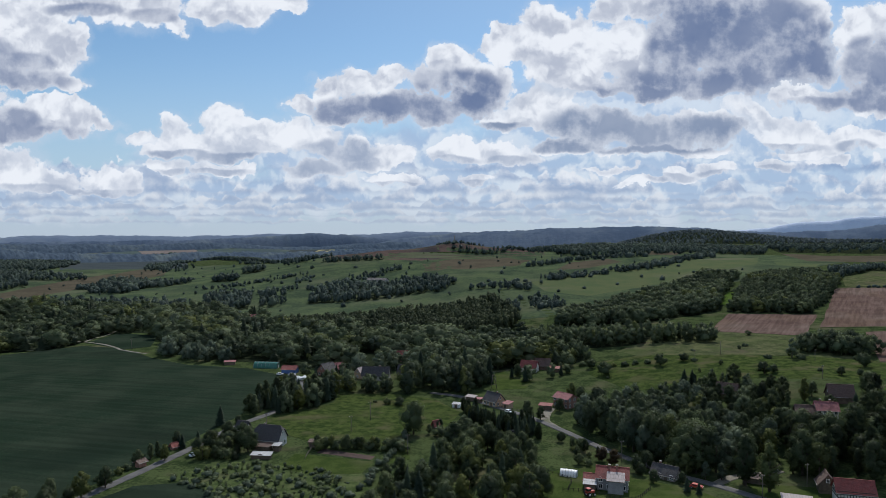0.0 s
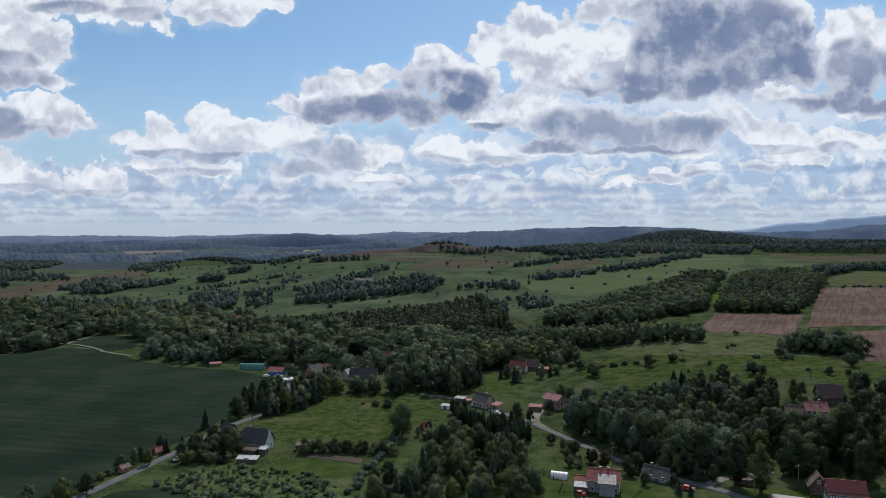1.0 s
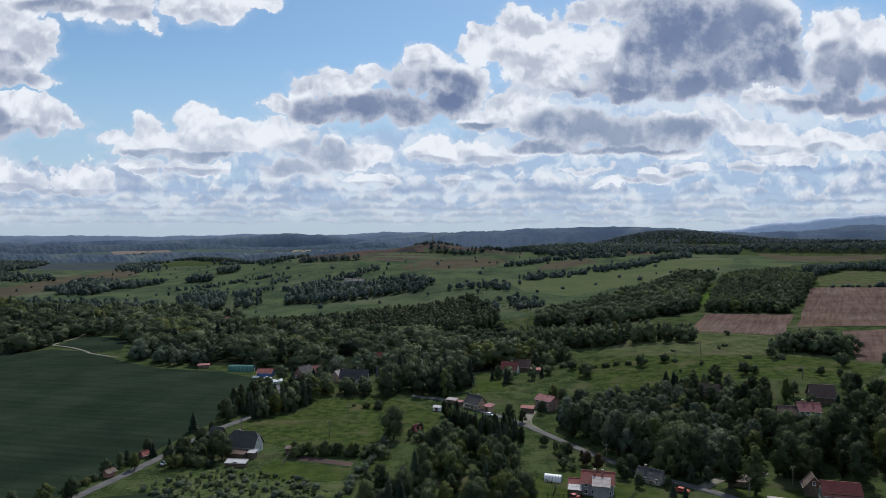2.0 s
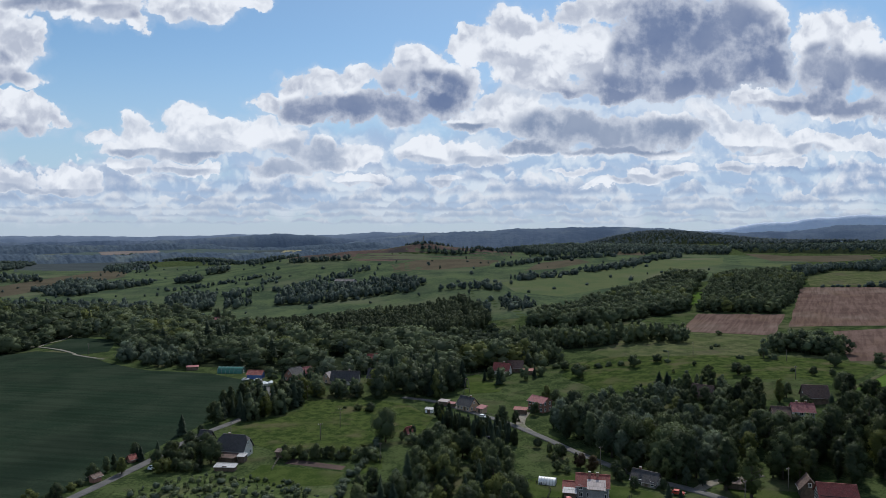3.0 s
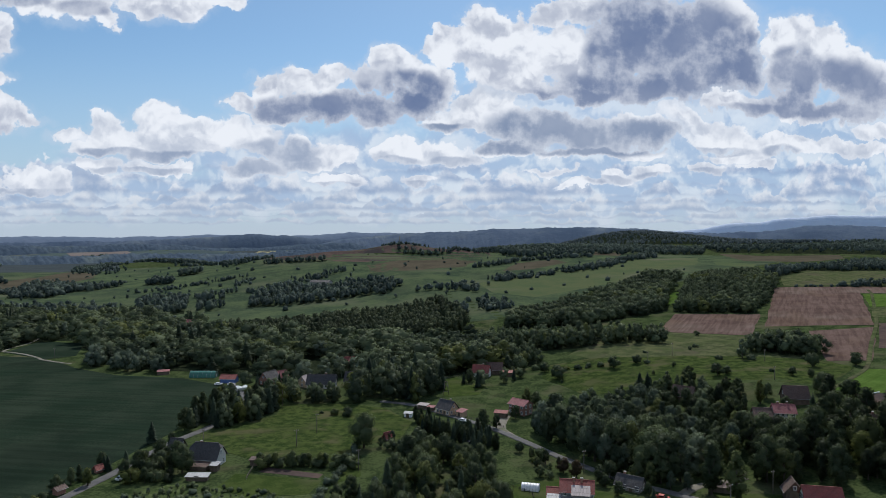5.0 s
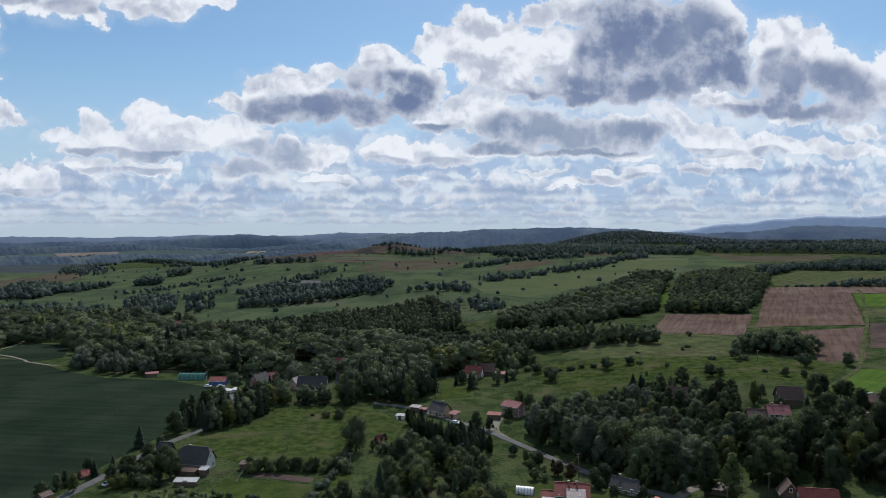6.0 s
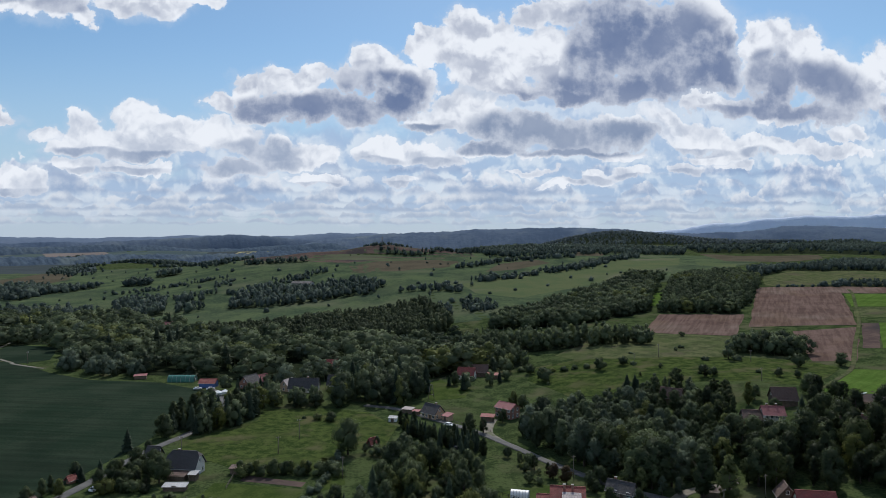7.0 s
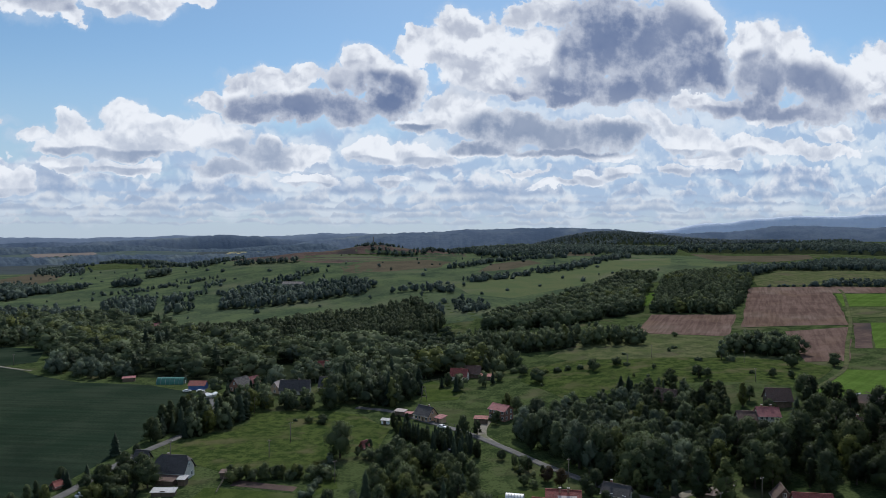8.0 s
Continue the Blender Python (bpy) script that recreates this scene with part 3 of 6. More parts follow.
def strip(name, points, width, mat, label, category="road", extra=0.12, seed=3):
    line = glide(points)
    way = np.gradient(line, axis=0)
    way /= np.linalg.norm(way, axis=1)[:, None]
    side = np.stack([way[:, 1], -way[:, 0]], -1)
    rng = np.random.default_rng(seed)
    n, verts, cols = len(line), [], (-1.0, -0.6, 0.0, 0.6, 1.0)
    for c in cols:
        q = line + side * (c * width / 2 + rng.normal(0, 0.10 * abs(c), n)[:, None])
        z = height(q[:, 0], q[:, 1]) + lift(q[:, 0], q[:, 1]) + extra + 0.05 * (1 - c * c)
        verts.append(np.column_stack([q, z]))
    # turned-down edges give the road its thickness
    for c in (-1.05, 1.05):
        q = line + side * (c * width / 2)
        verts.append(np.column_stack([q, height(q[:, 0], q[:, 1]) - 0.1]))
    order = [5, 0, 1, 2, 3, 4, 6]
    tris = []
    for l, r in zip(order, order[1:]):
        for k in range(n - 1):
            a, b, c, d = l * n + k, r * n + k, r * n + k + 1, l * n + k + 1
            tris += [(a, b, c), (a, c, d)]
    return setting(name, raw_mesh(name, np.vstack(verts), tris), mat, label, category)

# ---------------------------------------------------------------- fields, roads and tracks
field([(-420, 480), (-310, 476), (-272, 515), (-237, 498), (-197, 457), (-161, 430), (-135, 423), (-120, 418), (-88, 393), (-91, 360), (-92, 305), (-103, 257), (-113, 222), (-122, 190), (-140, 120), (-420, 120)],
      "crop", "broad dark green field of young cereal beside the lane", rough=0.8)
field([(-279, 532), (-281, 589), (-235, 562), (-216, 503), (-231, 492)], "crop", "small green cereal field beyond the gravel track")
field([(-440, 640), (-373, 639), (-356, 596), (-430, 575)], "crop", "narrow green field between woods")
field([(240, 573), (294, 535), (243, 457), (193, 495)], "brown", "reddish brown bare field below the forest edge")
field([(383, 665), (434, 614), (330, 455), (268, 484)], "brown", "large reddish brown ploughed field with straight furrows")
field([(283, 456), (327, 449), (259, 363), (237, 369)], "brown", "small ploughed brown field beside a grassy track")
field([(336, 459), (344, 453), (292, 387), (284, 391)], "quarry", "narrow strip of dark ploughed soil")
field([(346, 455), (400, 415), (340, 360), (293, 386)], "bright", "bright green strip of fresh grass")
field([(200, 309), (242, 346), (300, 318), (270, 292), (207, 298), (194, 289)], "bright", "bright fresh green field above the farm")
field([(192, 286), (223, 304), (250, 298), (232, 276), (194, 277)], "quarry", "dark ploughed vegetable plot beside the farm", step=6)
field([(112, 438), (150, 468), (192, 492), (241, 455), (236, 372), (205, 392), (150, 402), (120, 420)], "rough_meadow", "dry brownish meadow below the ploughed fields")
field([(84, 395), (96, 352), (118, 346), (150, 346), (200, 316), (240, 350), (236, 372), (205, 392), (150, 402), (120, 420), (96, 420)], "meadow_lit", "lush sloping meadow above the village", rough=1.5)
field([(-79, 303), (-71, 309), (-53, 330), (-53, 350), (-22, 348), (-4, 338), (8, 312), (2, 285), (-12, 283), (-17, 262), (-48, 262), (-58, 272), (-76, 285)], "meadow_lit", "lush green hay meadow in the village")
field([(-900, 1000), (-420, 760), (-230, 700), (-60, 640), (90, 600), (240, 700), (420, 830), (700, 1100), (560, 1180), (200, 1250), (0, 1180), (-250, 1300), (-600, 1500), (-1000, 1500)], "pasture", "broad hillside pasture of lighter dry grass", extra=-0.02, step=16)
field([(105, 818), (200, 880), (269, 945), (400, 1040), (507, 1095), (440, 956), (341, 863), (255, 778), (151, 714), (112, 750)], "dry", "broad grassy hill slope turning yellowish green")
field([(-240, 1215), (-174, 1142), (-114, 1109), (-34, 1061), (15, 1097), (106, 1107), (175, 1125), (180, 1210), (72, 1225), (-40, 1215), (-120, 1205)], "quarry", "dark reddish quarried strip on the hilltop", name="quarry_ground", category="quarry", step=9, rough=4)
field([(-27, 954), (44, 954), (111, 982), (134, 1040), (105, 1098), (14, 1088), (-33, 1021)], "fallow", "brownish grazed patch below the quarry", step=16, rough=6)
field([(-554, 852), (-531, 884), (-511, 972), (-517, 1041), (-517, 1120), (-560, 1200), (-588, 1193), (-588, 1102), (-596, 994), (-601, 925)], "fallow", "dull brown fallow strip on the western slope", step=16)
field([(-584, 1250), (-595, 1350), (-534, 1326), (-497, 1213), (-495, 1095), (-570, 1092)], "fallow", "brownish harvested field on the western slope", step=20)
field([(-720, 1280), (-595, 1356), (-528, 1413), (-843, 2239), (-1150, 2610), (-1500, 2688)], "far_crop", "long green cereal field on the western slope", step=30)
field([(-1614, 3500), (-1450, 3700), (-1030, 2868), (-1015, 2554), (-1183, 2684)], "pale_soil", "pale brown harvested field in the western plain", step=40)
field([(386, 668), (489, 612), (455, 571), (424, 590)], "brown", "strip of bare brown soil along the ploughed field")
field([(417, 585), (470, 550), (420, 490), (376, 522)], "bright", "bright green field of fresh grass beyond the track")
field([(373, 517), (415, 487), (385, 455), (348, 481)], "rough_meadow", "dull brownish green meadow strip")
field([(441, 754), (522, 813), (628, 777), (502, 626), (397, 672)], "rough_meadow", "brownish meadow above the ploughed field")
field([(606, 1227), (650, 1150), (775, 1129), (735, 1058), (618, 985), (542, 1012)], "fallow", "pale brown fallow field before the far forest")
field([(460, 940), (487, 1003), (522, 945), (486, 889)], "dry", "yellow flowering field between woods")
field([(151, 916), (196, 929), (262, 997), (252, 1039), (187, 1000)], "fallow", "brownish grass strip between two hedgerows")
field([(330, 1105), (355, 1188), (412, 1175), (375, 1099)], "fallow", "small brown field below the hill forest")
field([(284, 689), (299, 688), (262, 610), (248, 625)], "bright", "narrow bright green strip between two woods")
field([(-46, 258), (-25, 249), (-26, 245), (-47, 253)], "quarry", "dark dug garden bed behind the hedge", name="garden_bed", category="garden bed", step=3, rough=0.2)
field([(-55, 252), (-25, 243), (-28, 231), (-47, 230), (-58, 240)], "lawn", "mown garden lawn beside the dug bed", name="lawn", category="lawn", step=5)
field([(20, 224), (34, 232), (52, 238), (66, 226), (81, 215), (90, 200), (60, 180), (10, 185)], "lawn", "bright mown lawn round the red-roofed house", name="lawn", category="lawn", step=6)
field([(99, 222), (121, 217), (134, 206), (125, 190), (95, 195)], "lawn", "bright lawn before the timber-framed house", name="lawn", category="lawn", step=6)
field([(24, 392), (36, 408), (50, 380), (44, 362), (27, 358)], "lawn", "yellowish green lawn below the wooden frame", name="lawn", category="lawn", step=6)
field([(-22, 275), (-14, 270), (-12, 246), (-20, 240)], "lawn", "light green grass lane between shrubs", name="lawn", category="lawn", step=5)

field([(-112, 196), (-100, 219), (-84, 222), (-68, 211), (-52, 200), (-40, 180), (-60, 150), (-124, 150)], "crop", "dark green strip of cereal below the lane", step=6)

field([(-96, 226), (-74, 243), (-58, 240), (-47, 230), (-28, 231), (-20, 214), (-22, 192), (-56, 198), (-70, 212), (-84, 222)], "scrub_grass", "light green rough grass with scattered scrub", step=6, rough=1.0)

strip("road", [(-128, 160), (-112, 207), (-104, 231), (-97, 254), (-93, 270), (-88, 289), (-84, 299), (-79, 310), (-74, 325), (-72, 346), (-78, 375), (-90, 402)], 3.6, "asphalt", "narrow grey asphalt lane along the cereal field")
strip("road", [(-6, 352), (9, 343), (26, 321), (39, 303), (48, 286), (54, 273), (63, 254), (76, 233), (88, 220), (100, 205), (112, 186)], 3.4, "asphalt", "grey asphalt village road between trees", extra=0.16, seed=4)
strip("road", [(48, 286), (45, 297), (47, 309), (51, 320)], 4.0, "gravel", "pale gravel drive up to a house", extra=0.10, seed=5)
strip("road", [(88, 220), (97, 227), (108, 230), (116, 233)], 3.5, "gravel", "pale gravel yard drive under the trees", extra=0.10, seed=6)
strip("track", [(-305, 545), (-284, 538), (-261, 521), (-240, 500), (-231, 489), (-205, 470)], 2.0, "gravel", "pale gravel field track", category="track", seed=7)
strip("track", [(-284, 538), (-286, 560), (-285, 578), (-293, 618)], 2.0, "gravel", "pale gravel field track into the wood", category="track", extra=0.09, seed=8)
strip("track", [(440, 610), (425, 585), (380, 522), (338, 464), (290, 405), (247, 351), (222, 328), (194, 305)], 2.4, "rough_meadow", "grassy farm track between ploughed fields", category="track", seed=9)
strip("track", [(268, 482), (300, 469), (332, 452)], 1.8, "rough_meadow", "grassy balk between two brown fields", category="track", extra=0.2, seed=10)

# ---------------------------------------------------------------- far hills, haze put into their colours
def ridge(name, mat, dist, left, right, profile, depth, label, seed, crowns=1.5):
    """A long rounded hill range: a curved sheet, high along its spine, falling on both sides, uneven with the crowns of its woods."""
    az = np.linspace(left, right, 460)
    rows = np.linspace(-1, 1, 17)
    rng = np.random.default_rng(seed)
    ks = rng.uniform(0, 6.28, 8)
    knots = np.array(profile)
    top = np.interp(az, knots[:, 0], knots[:, 1])
    top = top + sum(np.sin(az * f + k) * a for f, k, a in zip((14, 31, 57, 90, 150, 260, 410, 700), ks, (2.5, 2.0, 1.5, 1.2, 1.0, 0.8, 0.6, 0.5)))
    verts = []
    for r in rows:
        d = dist + r * depth
        prof = (1 - r * r) ** 1.2
        verts.append(np.stack([d * np.sin(az), d * np.cos(az), -12 + (top + 12) * prof + rng.uniform(-crowns, crowns, len(az)) * min(1, 3 * (1 - abs(r)))], -1))
    n = len(az)
    i, j = np.meshgrid(np.arange(len(rows) - 1), np.arange(n - 1), indexing="ij")
    a = i * n + j
    tris = np.concatenate([np.stack([a, a + 1, a + n], -1).reshape(-1, 3), np.stack([a + 1, a + n + 1, a + n], -1).reshape(-1, 3)])[:, ::-1]
    setting(name, raw_mesh(name, np.vstack(verts), tris), mat, label, "hills")


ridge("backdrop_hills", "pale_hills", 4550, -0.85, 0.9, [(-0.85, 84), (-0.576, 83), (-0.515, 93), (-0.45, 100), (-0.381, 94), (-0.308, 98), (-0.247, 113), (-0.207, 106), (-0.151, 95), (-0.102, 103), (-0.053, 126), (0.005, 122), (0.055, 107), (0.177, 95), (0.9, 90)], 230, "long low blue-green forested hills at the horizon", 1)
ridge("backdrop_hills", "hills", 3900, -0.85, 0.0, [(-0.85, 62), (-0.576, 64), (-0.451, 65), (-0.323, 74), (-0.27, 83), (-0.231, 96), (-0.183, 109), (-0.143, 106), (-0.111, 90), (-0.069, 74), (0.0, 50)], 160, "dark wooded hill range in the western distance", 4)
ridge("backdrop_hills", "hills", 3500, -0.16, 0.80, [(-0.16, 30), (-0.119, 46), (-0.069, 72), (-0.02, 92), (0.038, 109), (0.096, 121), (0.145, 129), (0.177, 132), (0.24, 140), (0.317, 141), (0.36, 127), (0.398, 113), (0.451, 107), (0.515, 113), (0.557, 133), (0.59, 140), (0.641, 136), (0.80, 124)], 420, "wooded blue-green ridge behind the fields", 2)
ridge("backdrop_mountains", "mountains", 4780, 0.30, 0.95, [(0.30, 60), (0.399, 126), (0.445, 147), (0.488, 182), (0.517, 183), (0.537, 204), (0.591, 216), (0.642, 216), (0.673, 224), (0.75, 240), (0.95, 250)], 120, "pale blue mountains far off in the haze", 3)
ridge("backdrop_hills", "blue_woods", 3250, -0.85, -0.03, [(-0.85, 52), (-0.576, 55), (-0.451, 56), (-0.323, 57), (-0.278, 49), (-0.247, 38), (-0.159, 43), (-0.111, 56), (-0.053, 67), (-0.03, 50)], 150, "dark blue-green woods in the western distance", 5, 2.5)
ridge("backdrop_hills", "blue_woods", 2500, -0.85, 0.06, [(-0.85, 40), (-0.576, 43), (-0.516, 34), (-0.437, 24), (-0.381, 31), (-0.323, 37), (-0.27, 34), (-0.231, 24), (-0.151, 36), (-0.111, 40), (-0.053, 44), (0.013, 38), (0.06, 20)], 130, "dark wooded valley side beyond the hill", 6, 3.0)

# ---------------------------------------------------------------- trees
ICO = {}


def ico(level):
    if level not in ICO:
        bm = bmesh.new()
        bmesh.ops.create_icosphere(bm, subdivisions=level, radius=1.0)
        bm.verts.ensure_lookup_table()
        ICO[level] = (np.array([v.co[:] for v in bm.verts]), np.array([[v.index for v in f.verts] for f in bm.faces]))
        bm.free()
    return ICO[level]


def unit(v):
    return v / np.maximum(np.linalg.norm(v, axis=-1, keepdims=True), 1e-9)


def tufts(rng, at, normal, size):
    """Small pointed leaf tufts: one three-sided piece at each place, lying loosely along the crown's skin."""
    n = len(at)
    normal = unit(normal)
    side = unit(np.cross(normal, rng.normal(size=(n, 3))))
    up = np.cross(normal, side)
    a, b = size * rng.uniform(0.6, 1.3, n), size * rng.uniform(0.5, 1.0, n)
    k = rng.uniform(-0.35, 0.35, n)
    q = np.stack([at + side * a[:, None] + normal * (k * a)[:, None], at + up * b[:, None] - side * (0.6 * a)[:, None], at - up * b[:, None] - side * (0.5 * a)[:, None]], 1)
    return q.reshape(-1, 3), np.arange(3 * n).reshape(-1, 3)


def joined(parts):
    vs, fs, off = [], [], 0
    for v, f in parts:
        vs.append(v), fs.append(f + off)
        off += len(v)
    return np.vstack(vs), np.vstack(fs)


SHAPES = {  # lobes' spread, height of the middle, half height, lobe size, lobes
    "broad": (0.19, 0.53, 0.34, 0.135, 15),
    "round": (0.25, 0.50, 0.30, 0.170, 16),
    "tall": (0.10, 0.53, 0.39, 0.105, 15),
    "shrub": (0.36, 0.36, 0.24, 0.26, 8),
    "open": (0.20, 0.56, 0.35, 0.105, 16),
}


def crown(kind, seed, level):
    """A crown one metre high over the foot: rounded lobes of leaf tufts, with the directions in which its skin looks. level 2: near, 1: middle, 0: far."""
    rng = np.random.default_rng(seed)
    spread, mid, half, size, count = SHAPES[kind]
    count = (max(4, count // 4), max(6, count // 2), count)[level]
    grow = (1.5, 1.3, 1.0)[level]
    mid = mid * (0.86, 0.95, 1.0)[level]
    centres, radii = [], []
    for k in range(count):
        h = -1 + 2 * (k + 0.5) / count
        a = k * 2.4 + rng.uniform(-0.6, 0.6)
        girth = math.sqrt(max(0.04, 1 - (h + 0.15) ** 2 * 0.85))
        w = spread * girth * rng.uniform(0.45, 1.15) * (0.6 if level == 0 else 1)
        centres.append((w * math.cos(a), w * math.sin(a), mid + half * h * (0.78 if level == 0 else 1)))
        radii.append(size * grow * rng.uniform(0.65, 1.25) * (1 - 0.3 * max(h, 0)))
    centres, radii = np.array(centres), np.array(radii)
    heart = np.array((0, 0, mid - 0.12))
    girths = np.array((spread + 0.1, spread + 0.1, half + 0.1))
    round_off = (0.9, 0.85, 0.6)[level]
    pieces, skin = [], []
    v, f = ico(1)
    for c, r in zip(centres, radii):
        rough = 1 + rng.normal(0, 0.10, (len(v), 1))
        q = c + v * r * (0.86, 0.80, 0.70)[level] * rough * (1, 1, 0.95)
        pieces.append((q, f))
        skin.append(unit(unit((q - heart) / girths) * round_off + v * 0.5))
    each = (17, 50, 135)[level] if kind != "shrub" else (12, 34, 100)[level]
    leaf = (0.062, 0.037, 0.0215)[level] * (1.5 if kind == "shrub" else 1.0)
    at, out, near = [], [], []
    for c, r in zip(centres, radii):
        d = unit(rng.normal(size=(each * 2, 3)) + unit(c - heart) * 0.6)
        q = c + d * r * rng.uniform(*((0.80, 1.10), (0.76, 1.14), (0.70, 1.22))[level], (len(d), 1))
        inside = (np.linalg.norm(q[:, None] - centres[None], axis=2) < radii[None] * 0.70).any(1)
        keep = np.where(~inside)[0][:each]
        at.append(q[keep]), out.append(d[keep])
    at, out = np.vstack(at), np.vstack(out)
    pieces.append(tufts(rng, at, out + (0, 0, 0.3) + rng.normal(0, 0.6, out.shape), leaf))
    soft = unit(unit((at - heart) / girths) * round_off + out * 0.5 + rng.normal(0, 0.16, at.shape))
    skin.append(np.repeat(soft, 3, 0))
    return *joined(pieces), np.vstack(skin)


def needles(v, seed=0):
    """Outward directions of a conifer's skin."""
    rng = np.random.default_rng(seed + 5)
    return unit(unit(v * (1, 1, 0)) * 0.7 + (0, 0, 0.7) + rng.normal(0, 0.22, v.shape))


def fir(seed, level):
    """A conifer one metre high: whorls of drooping branches round a thin core."""
    rng = np.random.default_rng(seed)
    whorls, arms = ((5, 5), (10, 7), (18, 10))[level]
    vs, fs = [], []
    for k in range(whorls):
        t = k / (whorls - 1)
        z, reach = 0.10 + 0.86 * t, 0.22 * (1 - t) ** 0.75 * rng.uniform(0.8, 1.15) + 0.012
        for j in range(arms):
            a = 6.283 * (j + rng.uniform(-0.3, 0.3) + 0.5 * (k % 2)) / arms
            r = reach * rng.uniform(0.7, 1.2)
            w = (0.9 if level < 2 else 0.55) * r + 0.012
            o, tip = np.array((0, 0, z + 0.06 * (1 - t) + 0.02)), np.array((r * math.cos(a), r * math.sin(a), z - 0.10 * r - rng.uniform(0, 0.05)))
            s = np.array((-math.sin(a), math.cos(a), 0)) * w * 0.5
            m = o * 0.45 + tip * 0.55
            n = len(vs)
            vs += [o, m + s - (0, 0, 0.018), tip, m - s - (0, 0, 0.018)]
            fs += [(n, n + 2, n + 1), (n, n + 3, n + 2)]
    sides, n = 7, len(vs)
    for r, z in ((0.115, 0.08), (0.07, 0.45), (0.03, 0.8)):
        vs += [np.array((r * rng.uniform(0.75, 1.2) * math.cos(6.283 * i / sides), r * rng.uniform(0.75, 1.2) * math.sin(6.283 * i / sides), z + rng.uniform(-0.02, 0.02))) for i in range(sides)]
    vs.append(np.array((0, 0, 1.0)))
    for ring in range(2):
        for i in range(sides):
            a, b = n + ring * sides + i, n + ring * sides + (i + 1) % sides
            fs += [(a, b, b + sides), (a, b + sides, a + sides)]
    fs += [(n + 2 * sides + i, n + 2 * sides + (i + 1) % sides, len(vs) - 1) for i in range(sides)]
    return np.array(vs), np.array(fs)


def tube(points, radii, sides=6):
    """A tapered round bar through the points."""
    vs, fs = [], []
    for k, (p, r) in enumerate(zip(points, radii)):
        d = unit(np.subtract(points[min(k + 1, len(points) - 1)], points[max(k - 1, 0)]).astype(float))
        s = unit(np.cross(d, (0.31, 0.9, 0.13)))
        t = np.cross(d, s)
        vs += [np.array(p) + r * (s * math.cos(6.283 * i / sides) + t * math.sin(6.283 * i / sides)) for i in range(sides)]
    for k in range(len(points) - 1):
        for i in range(sides):
            a, b = k * sides + i, k * sides + (i + 1) % sides
            fs += [(a, b, b + sides), (a, b + sides, a + sides)]
    last = (len(points) - 1) * sides
    fs += [(0, i + 1, i) for i in range(1, sides - 1)] + [(last, last + i, last + i + 1) for i in range(1, sides - 1)]
    return np.array(vs), np.array(fs)


def stem(seed, kind):
    """A trunk with limbs for a tree one metre high."""
    rng = np.random.default_rng(seed)
    tall = 0.95 if kind == "fir" else 0.72
    bend = rng.normal(0, 0.012, (5, 3)) * (1, 1, 0)
    line = [np.array((0, 0, -0.03 + (tall + 0.03) * t)) + bend[i] * t for i, t in enumerate((0, 0.25, 0.5, 0.75, 1))]
    thick = 0.014 if kind == "fir" else 0.022
    pieces = [tube(line, [thick * 1.4, thick, thick * 0.8, thick * 0.55, thick * 0.2])]
    if kind != "fir":
        for k in range(6):
            a, z = k * 2.4 + rng.uniform(0, 1), rng.uniform(0.26, 0.55)
            r, up = rng.uniform(0.12, 0.24), rng.uniform(0.10, 0.22)
            b = np.array((0, 0, z))
            e = b + (r * math.cos(a), r * math.sin(a), up)
            pieces.append(tube([b, b * 0.5 + e * 0.5 + (0, 0, -0.02), e], [thick * 0.5, thick * 0.35, thick * 0.12], 5))
    return joined(pieces)


NEAR = {}


def near_meshes(kind, k, mat, level):
    """The shared meshes of one variety of near tree: trunk and crown."""
    if (kind, k, mat, level) not in NEAR:
        if kind == "fir":
            v, f = fir(50 + k, level)
            skin = needles(v, k)
        else:
            v, f, skin = crown(kind, 10 * len(kind) + k, level)
        top = raw_mesh("crown", v, f, normals=skin)
        top.materials.append(M[mat])
        v, f = stem(90 + k, kind)
        low = raw_mesh("trunk", v, f)
        low.materials.append(M["bark"])
        NEAR[kind, k, mat, level] = low, top
    return NEAR[kind, k, mat, level]


TREE_LABELS = {
    "broad": "tall deciduous tree with a dense dark green crown",
    "round": "broad rounded deciduous tree with full green foliage",
    "tall": "slender upright deciduous tree with dark green leaves",
    "open": "loose-crowned deciduous tree with airy green foliage",
    "shrub": "low rounded green shrub standing in rough grass",
    "fir": "dark green spruce tree with drooping branches",
}
tree_rng = random.Random(7)


def tree(kind, x, y, h, mat="leaf", wide=1.0, label="", group="village trees"):
    low, top = near_meshes(kind, tree_rng.randrange(5), "leaf_fir" if kind == "fir" else mat, 2 if y < 345 and h > 3.2 else 1)
    root = new("shrub" if kind == "shrub" else "spruce_tree" if kind == "fir" else "tree")
    s = h * wide * tree_rng.uniform(0.92, 1.08)
    root.matrix_basis = pose(x, y, float(height(x, y)) - 0.05, rz=tree_rng.uniform(0, 360)) @ Matrix.Diagonal((s, s, h, 1))
    for name, me in (("trunk", low), ("crown", top)):
        ob = new(name, me)
        ob.parent = root
    extra = {"leaf_silver": "pale silvery green willow tree with fine foliage", "leaf_scrub": "light green young birch scrub in rough grass", "leaf_copper": "dark copper-leaved tree with a dense crown"}.get(mat, "")
    if kind == "shrub" and mat == "leaf_silver":
        extra = "pale silvery willow shrub in rough grass"
    return tagged(root, label or extra or TREE_LABELS[kind], "shrub" if kind == "shrub" else "tree", group)


def within(points, x, y):
    odd = False
    for (ax, ay), (bx, by) in zip(points, points[1:] + points[:1]):
        if (ay > y) != (by > y) and x < (bx - ax) * (y - ay) / (by - ay) + ax:
            odd = not odd
    return odd


